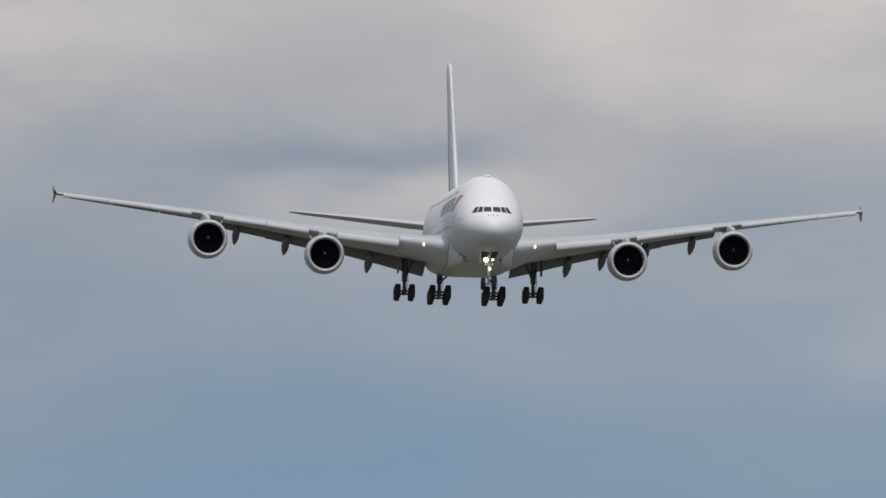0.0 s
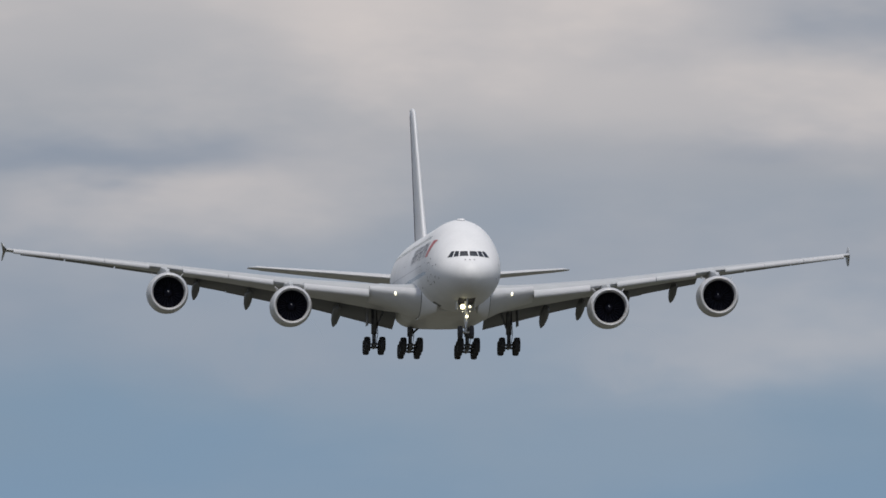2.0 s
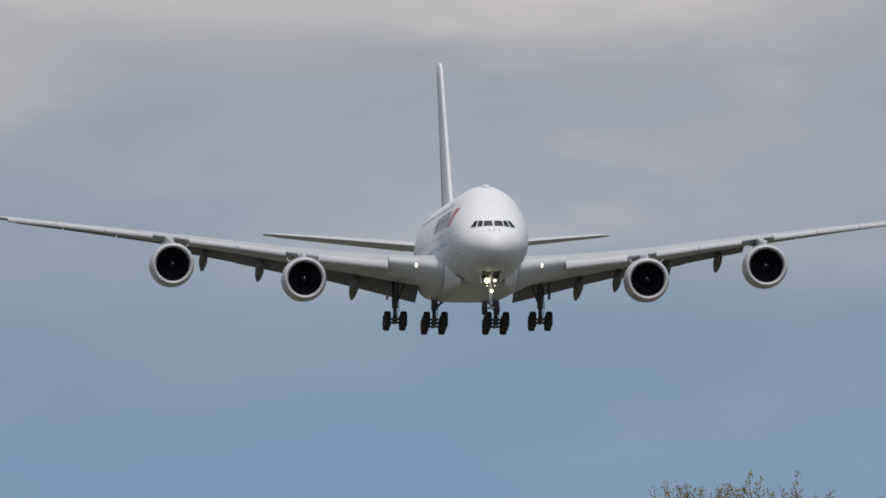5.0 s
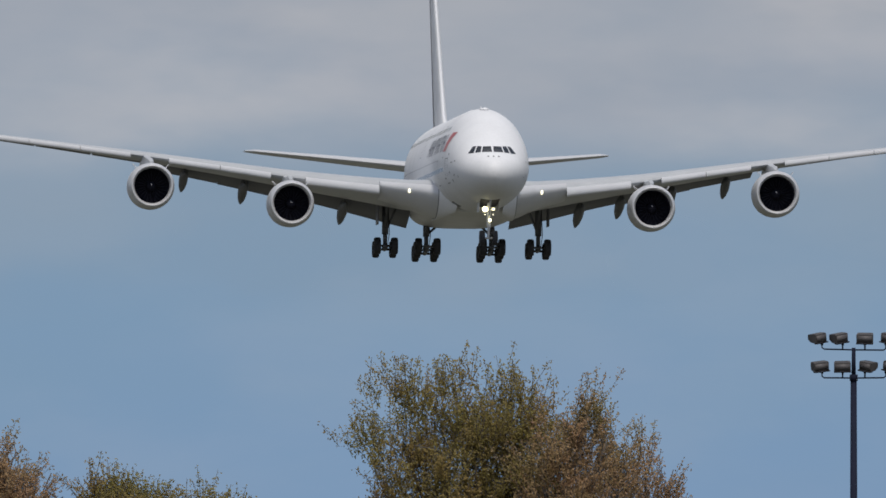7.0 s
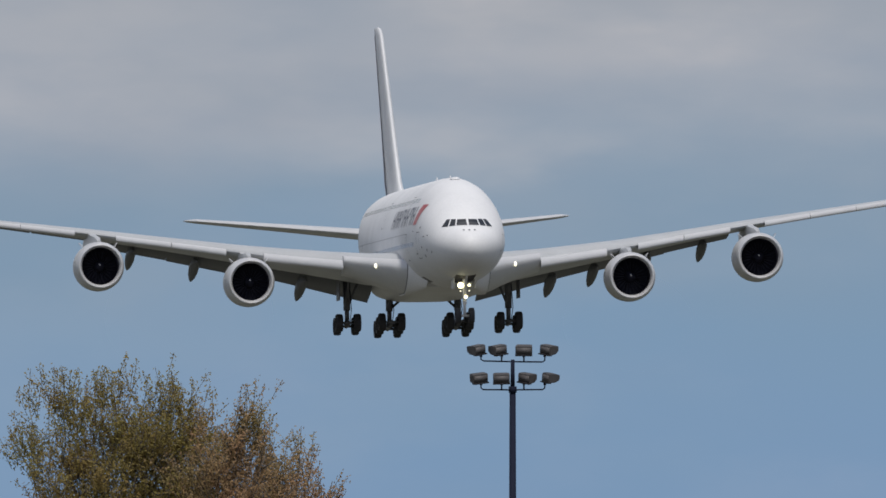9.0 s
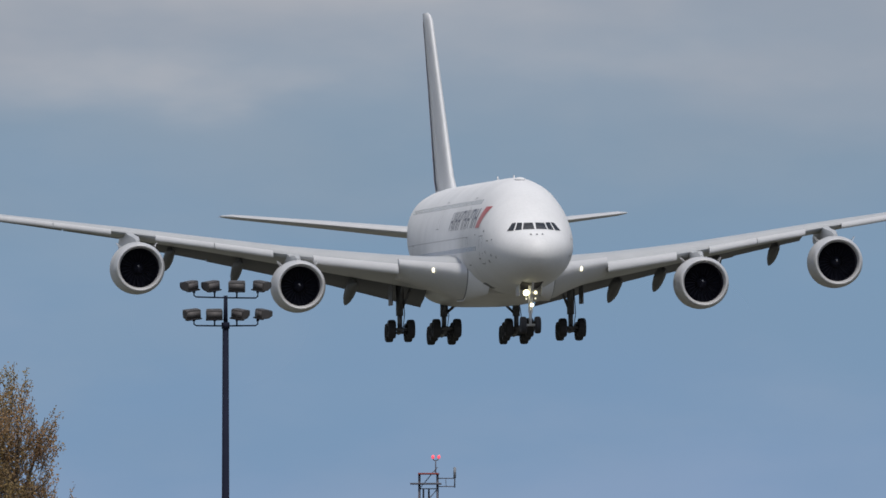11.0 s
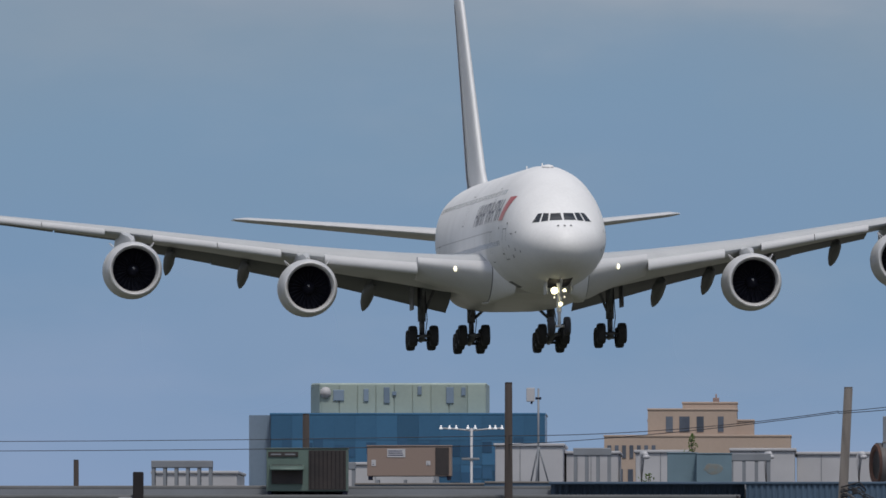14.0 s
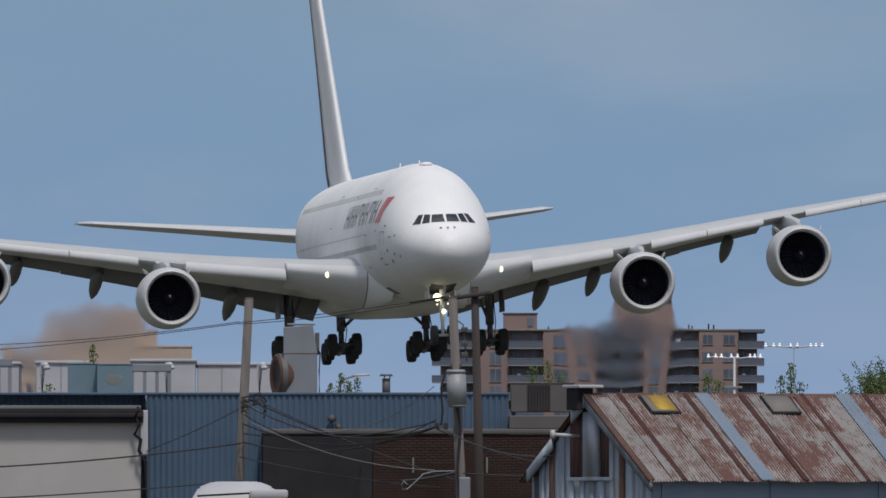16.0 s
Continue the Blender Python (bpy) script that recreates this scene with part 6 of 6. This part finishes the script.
path_rod(bm, [(0.12, -0.3, 6.85), (0.20, -0.25, 6.2), (0.12, -0.25, 5.2), (0.2, -0.2, 4.2)], 0.035)
box(bm, -0.46, -0.34, -0.4, -0.25, 6.25, 6.42, 0.02)
box(bm, -0.24, -0.12, -0.4, -0.25, 6.25, 6.42, 0.02)
part("coiled_cable", bm, "cable", pole)
bm = B()
box(bm, 0.16, 0.45, -0.35, -0.1, 3.4, 5.02, 0.03)
part("cable_guard", bm, "unit_grey", pole)
pole = build_pole(6.26, 760, 9.9, -0.24, 0.10, "wood_pole", "dark brown wooden utility pole with a crossarm")
bm = B()
loft(bm, [[(-0.80, -0.2, 9.55), (-0.80, -0.1, 9.55), (-0.80, -0.1, 9.65), (-0.80, -0.2, 9.65)], [(0.42, -0.2, 9.72), (0.42, -0.1, 9.72), (0.42, -0.1, 9.83), (0.42, -0.2, 9.83)]])
part("crossarm", bm, "wood_pole", pole)
for dx in (-0.7, -0.4, 0.3):
    bm = B()
    rod(bm, (dx, -0.15, 9.6), (dx, -0.15, 9.80 + dx * 0.1), 0.035)
    part("insulator", bm, "lamp_housing", pole)
bm = B()
path_rod(bm, [(-0.55, -0.2, 9.15), (-0.3, -0.2, 8.95), (-0.25, -0.2, 8.4), (-0.2, -0.2, 8.0)], 0.02)
for z in (8.75, 8.4, 8.1):
    box(bm, -0.35, -0.18, -0.28, -0.12, z, z + 0.14, 0.02)
part("fuse_gear", bm, "lamp_housing", pole)

wire((-60, 790, 9.10), (-8.72, 799, 8.72), 0.35)
wire((-60, 790, 8.85), (-8.72, 799, 8.46), 0.35)
wire((-8.72, 799, 8.72), (0.2, 770, 9.12), 0.16)
wire((-8.72, 799, 8.48), (0.2, 770, 9.08), 0.10)
wire((0.2, 770, 9.10), (5.6, 760, 9.68), 0.05)
wire((0.2, 770, 9.06), (5.6, 760, 9.66), 0.10)
wire((4.6, 760.8, 9.53), (5.6, 760, 9.68), 0.0, 0.03, "thick twisted wire at the pole head")
wire((-7.5, 765, 5.25), (0.25, 769.8, 5.95), 0.10, 0.022, "sagging black cable between poles")
wire((-7.5, 765, 4.45), (0.25, 769.8, 4.98), 0.06, 0.018, "sagging black cable between poles")
wire((0.3, 769.8, 5.98), (5.3, 757.8, 6.35), 0.42, 0.024, "sagging black cable between poles")
wire((0.3, 769.8, 7.0), (5.2, 757.8, 6.30), 0.55, 0.020, "sagging black cable between poles")
wire((0.45, 769.8, 7.1), (3.6, 800, 6.0), 0.05, 0.020, "black service cable from the pole")
wire((0.4, 769.8, 7.0), (5.2, 757.8, 7.35), 0.95, 0.012, "pale slack cable between poles", "concrete")
wire((0.3, 769.8, 6.9), (-2.3, 800, 5.9), 0.05, 0.016, "black service cable from the pole")
wire((0.3, 769.8, 6.6), (5.2, 757.8, 5.2), 0.30, 0.014, "pale slack cable between poles", "concrete")
wire((5.2, 757.8, 6.3), (9.2, 800, 5.5), 0.2, 0.018, "black service cable from the pole")
for i, (za, zb, drop) in enumerate(((6.7, 6.5, 0.75), (6.2, 6.45, 0.25), (6.45, 6.3, 0.5))):
    wire((0.32, 769.8, za), (5.25, 757.8, zb), drop, 0.014 + 0.003 * i, "slack black cable between two poles")
wire((0.5, 769.8, 7.15), (5.75, 757.8, 4.95), 0.12, 0.016, "black service cable from the pole")
wire((5.95, 757.7, 5.12), (8.4, 757.5, 5.06), 0.03, 0.018, "black service cable from the pole")
wire((4.35, 757.6, 4.92), (5.75, 757.7, 5.14), 0.03, 0.035, "thick bundle of black cables")
bm = B()
path_rod(bm, [(5.72, 757.6, 5.18), (5.2, 757.5, 5.17), (4.92, 757.5, 5.10), (4.72, 757.5, 4.90), (4.52, 757.5, 4.72), (4.40, 757.5, 4.70), (4.36, 757.5, 4.82), (4.42, 757.5, 4.92), (4.52, 757.5, 4.82)], 0.015, 8)
part("wire", bm, "can_grey", None, "loose pale loop of cable hanging from the pole", category="wire", group="overhead wires")
wire((5.3, 757.6, 6.35), (7.6, 700.9, 5.3), 0.25, 0.014, "black service cable to the shed")
wire((0.2, 769.8, 5.6), (5.4, 757.8, 4.75), 0.1, 0.016, "black service cable from the pole")


# ---- rusty shed ----
def build_shed():
    shed = thing("rusty_shed", "old shed with rusty corrugated roof and blue-grey boarded gable", "shed", (9.97, 700, 0), 26.3)
    length, width, eave, ridge = 15.0, 6.5, 4.84, 6.76
    bm = B()
    box(bm, 0.06, length, 0.1, 0.2, 0, eave - 0.02)
    front = part("front_wall", bm, "pale_blue", shed, "pale blue sheeted front wall")
    bm = B()
    x = 0.3
    while x < length:
        box(bm, x, x + 0.05, 0.06, 0.1, 0, eave - 0.04)
        x += 2.9
    part("wall_ribs", bm, "pale_blue", front, kind="stuff")
    bm = B()
    box(bm, 0.06, length, width - 0.2, width - 0.1, 0, eave - 0.02)
    part("back_wall", bm, "brightened_shed_board", shed)
    # boarded gable: pale boards below the rail; above it one wide pale board between rust-red sheets
    def roof_at(q):
        return eave + (ridge - eave) * (1 - abs(q - width / 2) / (width / 2)) - 0.10

    def board(y0, y1, z0, z1, mat, d, label=""):
        bm = B()
        ring = [(-d, y0, z0), (0.04, y0, z0), (0.04, y1, z0), (-d, y1, z0)]
        loft(bm, [ring, [(p[0], p[1], roof_at(p[1]) if z1 is None else z1) for p in ring]])
        return part("board", bm, mat, shed, label)

    n = 24
    step = (width - 0.2) / n
    for i in range(n - 2):
        y0 = 0.1 + i * step
        y1, d = y0 + step - (0.012, 0.03, 0.008)[i % 3], (0.0, 0.03, 0.012, 0.035)[i % 4]
        high = 8 <= i <= 15
        board(y0, y1, 0.0, 4.72 if high else None, "rust" if i in (5, 19) else "brightened_shed_board", d)
        if i in (8, 9, 13, 14, 15):
            board(y0, y1, 4.80, None, "red_rust", 0.0 if i != 9 else -0.02, "rust-red sheet")
    board(0.1 + 10 * step, 0.1 + 13 * step - 0.02, 4.80, roof_at(0.1 + 10 * step), "brightened_shed_board", 0.07, "wide pale blue board")
    bm = B()
    box(bm, -0.09, -0.04, 0.1 + 7 * step, 0.1 + 16 * step, 4.72, 4.80, 0.006)
    part("gable_rail", bm, "brightened_shed_board", shed)
    # bargeboards: the far one has lost its middle
    def on_slope(s, u):
        y = -0.22 + (width / 2 + 0.22) * u
        return (y if s == 0 else width - y), eave - 0.22 * (ridge - eave) / (width / 2) + (ridge - eave) * (1 + 0.44 / width) * u

    for s, u0, u1 in ((0, 0.0, 1.0), (1, 0.13, 0.50), (1, 0.80, 1.0)):
        bm = B()
        loft(bm, [[(-0.16, y, z - 0.27), (-0.09, y, z - 0.27), (-0.09, y, z), (-0.16, y, z)] for y, z in (on_slope(s, u0), on_slope(s, (u0 + u1) / 2), on_slope(s, u1))])
        part("bargeboard", bm, "brightened_shed_board", shed, "worn pale blue-grey bargeboard")
    bm = B()
    loft(bm, [[(-0.20, y, z - 0.03), (-0.04, y, z - 0.03), (-0.04, y, z + 0.045), (-0.20, y, z + 0.045)] for y, z in (on_slope(0, 0.0), on_slope(0, 0.98))])
    part("verge_flashing", bm, "rust", shed, "rusty verge flashing")
    # corrugated sheets, each with its own rust
    sw, waves = 0.62, 8

    def sheet(x0, u0, u1, mat, lift=0.0, w=sw, back=False):
        rows = []
        for u in (u0, (u0 + u1) / 2, u1):
            y = -0.25 + (width / 2 + 0.25) * u
            z = eave - 0.16 + (ridge - eave + 0.16) * u + lift
            row = []
            for k in range(waves * 4 + 1):
                row.append((x0 + w * k / (waves * 4), (width - y) if back else y, z + 0.020 * math.sin(2 * math.pi * k / 4) + 0.010 * noise.noise(Vector((x0 * 3 + k * 0.2, u * 6, 1.0)))))
            rows.append(row)
        bm = B()
        loft(bm, rows, False, False)
        return part("roof_sheet", bm, mat, shed)

    cols = int((length + 0.2) / sw)
    for i in range(cols):
        x0 = -0.15 + i * sw
        cut = 0.42 + 0.25 * ((i * 7) % 5) / 5
        sheet(x0, 0.0, cut + 0.03, "rusty_sheet", 0.022 * (i % 2))
        sheet(x0, cut, 1.0, "rusty_sheet", 0.008 + 0.022 * (i % 2))
        if i % 2 == 0:
            sheet(x0, 0.0, 1.0, "rusty_sheet", 0, sw * 2, True)
    for x0, w in ((2.80, 0.36), (6.55, 0.40), (10.0, 0.36), (12.7, 0.36)):  # newer sheets
        sheet(x0, 0.0, 1.0, "pale_blue", 0.05, w)
    for x0, w in ((0.70, 0.13), (2.48, 0.12), (3.95, 0.14), (5.60, 0.13), (7.3, 0.12), (8.05, 0.14), (9.3, 0.12), (11.9, 0.14)):  # rusted laps
        sheet(x0, 0.0, 1.0, "red_rust", 0.044, w)
    for x0, mat in ((1.28, "yellow"), (4.52, "concrete")):
        bm = B()
        fx, fz = lambda u: -0.25 + (width / 2 + 0.25) * u, lambda u: eave - 0.16 + (ridge - eave + 0.16) * u
        layers = [(0.045, 0.0, 0.70, 0.075, "dark_fascia", "patch_frame", "dark edge round the patch"), (0.0, 0.0, 0.70, 0.090, "concrete", "roof_patch", "grey sheet patch")]
        if mat == "yellow":
            layers.append((-0.02, 0.16, 0.70, 0.104, "yellow", "paint", "worn yellow paint"))
        for g, cut, span, lift, m, nm, words in layers:
            bm = B()
            a, b, u0, u1 = x0 - g + cut, x0 + span + g, 0.775 - g * 0.35, 0.955 + g * 0.2
            loft(bm, [[(a, fx(u0), fz(u0) + lift - 0.012), (b, fx(u0), fz(u0) + lift - 0.012), (b, fx(u0), fz(u0) + lift), (a, fx(u0), fz(u0) + lift)],
                      [(a - cut * 0.3, fx(u1), fz(u1) + lift - 0.012), (b, fx(u1), fz(u1) + lift - 0.012), (b, fx(u1), fz(u1) + lift), (a - cut * 0.3, fx(u1), fz(u1) + lift)]])
            part(nm, bm, m, shed, words)
    bm = B()
    loft(bm, [[(-0.2, width / 2 - 0.11, ridge - 0.045), (-0.2, width / 2, ridge + 0.045), (-0.2, width / 2 + 0.11, ridge - 0.045)],
              [(length, width / 2 - 0.11, ridge - 0.045), (length, width / 2, ridge + 0.045), (length, width / 2 + 0.11, ridge - 0.045)]], False, False)
    part("ridge_cap", bm, "rust", shed, "rusty ridge capping")
    # flue through the gable
    bm = B()
    rod(bm, (0.02, 3.78, 5.78), (-0.66, 3.94, 5.82), 0.045)
    rod(bm, (-0.60, 3.93, 5.82), (-0.68, 3.95, 5.82), 0.11, n=14)
    part("flue_pipe", bm, "unit_white", shed, "white pipe with a flange")
    # little roofed box behind the apex
    bm = B()
    box(bm, -0.30, 0.12, 3.30, 3.90, ridge - 0.36, ridge + 0.16, 0.02)
    part("apex_box", bm, "dark_fascia", shed)
    bm = B()
    box(bm, -0.36, 0.30, 3.10, 4.00, ridge + 0.165, ridge + 0.24, 0.02)
    part("apex_board", bm, "unit_white", shed, "pale weathered cover board")


build_shed()


# ---- lorry standing before the white building ----
def build_lorry():
    lorry = thing("lorry", "white lorry cab with rounded roof fairing", "truck", (0.1, 650, 0))
    bm = B()
    rings = []
    for z, w, y0, y1 in ((0.9, 1.2, 0.0, 2.2), (2.9, 1.2, 0.05, 2.2), (3.35, 1.08, 0.25, 2.2), (4.1, 0.98, 0.8, 2.2), (4.38, 0.82, 1.1, 2.2), (4.5, 0.5, 1.3, 2.1)):
        rings.append([(-w, y0 + 0.2, z), (-w + 0.25, y0, z), (w - 0.25, y0, z), (w, y0 + 0.2, z), (w, y1, z), (-w, y1, z)])
    loft(bm, rings)
    bmesh.ops.bevel(bm, geom=list(bm.edges), offset=0.05, segments=2, affect="EDGES")
    cab = part("cab", bm, "unit_white", lorry)
    bm = B()
    box(bm, -1.0, 1.0, -0.02, 0.1, 1.8, 2.8, 0.05)
    part("windscreen", bm, "cockpit_glass", cab)
    bm = B()
    box(bm, 0.3, 1.15, 0.6, 1.6, 4.12, 4.32, 0.06)
    part("roof_box", bm, "unit_white", cab)
    bm = B()
    path_rod(bm, [(-0.85, 0.75, 4.18), (0.3, 0.7, 4.24), (1.0, 0.7, 4.30)], 0.025)
    part("roof_seal", bm, "dark_fascia", cab)
    bm = B()
    box(bm, -1.25, 1.25, 2.4, 8.5, 1.1, 3.6, 0.05)
    part("box_body", bm, "unit_white", lorry)
    bm = B()
    box(bm, -0.5, 0.5, 0.3, 8.3, 0.6, 1.1)
    part("chassis", bm, "dark_steel", lorry)
    for y in (1.0, 6.8):
        for s in (-1, 1):
            build_tyre(lorry, s * 1.02, y, 0.5, 0.5, 0.32)


build_lorry()


# ---- what moves ----
AIRLINER_ROWS = [  # seconds, place, turns
    (0, -233.93, 2832.06, 87.75, -0.530, 1.195, 8.734),
    (0.5, -226.16, 2799.63, 85.72, -0.648, 1.005, 8.858),
    (1, -218.41, 2767.21, 83.69, -0.843, 0.569, 9.009),
    (1.5, -210.66, 2734.80, 81.66, -1.066, 0.503, 9.055),
    (2, -202.92, 2702.41, 79.64, -1.309, 0.228, 8.989),
    (2.5, -195.17, 2670.02, 77.63, -1.351, -0.010, 8.856),
    (3, -187.43, 2637.64, 75.62, -1.277, -0.428, 8.606),
    (3.5, -179.69, 2605.27, 73.61, -1.288, -0.743, 8.461),
    (3.7, -176.60, 2592.33, 72.81, -1.265, -0.638, 8.360),
    (4.2, -168.86, 2559.97, 70.81, -1.208, -0.375, 8.108),
    (4.75, -160.37, 2524.39, 68.62, -1.146, -0.085, 7.831),
    (5.3, -151.87, 2488.83, 66.43, -1.083, 0.204, 7.555),
    (5.8, -144.15, 2456.51, 64.45, -1.026, 0.467, 7.303),
    (6, -141.06, 2443.58, 63.66, -1.004, 0.572, 7.202),
    (6.5, -133.33, 2411.27, 61.68, -0.763, 0.767, 7.593),
    (7, -125.47, 2378.98, 59.71, -0.674, 0.633, 7.581),
    (7.5, -117.62, 2346.69, 57.74, -0.635, 0.169, 7.693),
    (8, -109.86, 2314.41, 55.78, -0.618, -0.552, 7.952),
    (8.5, -102.08, 2282.15, 53.82, -0.336, -1.008, 8.280),
    (8.7, -99.06, 2269.24, 53.04, -0.304, -0.978, 8.301),
    (9.2, -91.34, 2236.99, 51.09, -0.226, -0.904, 8.354),
    (9.75, -82.85, 2201.53, 48.95, -0.140, -0.822, 8.412),
    (10.3, -74.35, 2166.07, 46.82, -0.054, -0.740, 8.470),
    (10.8, -66.64, 2133.85, 44.88, 0.025, -0.665, 8.523),
    (11, -63.54, 2120.97, 44.11, 0.056, -0.635, 8.544),
    (11.5, -55.79, 2088.76, 42.18, -0.317, -0.170, 8.261),
    (12, -48.03, 2056.57, 40.26, -0.583, 0.072, 7.893),
    (12.5, -40.26, 2024.38, 38.34, -0.756, 0.231, 7.599),
    (13, -32.61, 1992.21, 36.43, -0.996, -0.107, 7.194),
    (13.5, -24.95, 1960.04, 34.52, -1.059, -0.501, 6.796),
    (14, -17.30, 1927.89, 32.61, -0.871, -0.870, 6.459),
    (14.5, -9.66, 1895.74, 30.71, -0.720, -1.026, 6.210),
    (15, -2.01, 1863.61, 28.82, -0.657, -1.327, 6.165),
    (15.5, 5.62, 1831.49, 26.93, -0.810, -1.495, 6.188),
    (16, 13.26, 1799.37, 25.05, -0.943, -1.929, 6.407),
]


def motions():
    walk(airliner, [(t, pose(x, y, z, rx, ry, rz)) for t, x, y, z, rx, ry, rz in AIRLINER_ROWS])


motions()
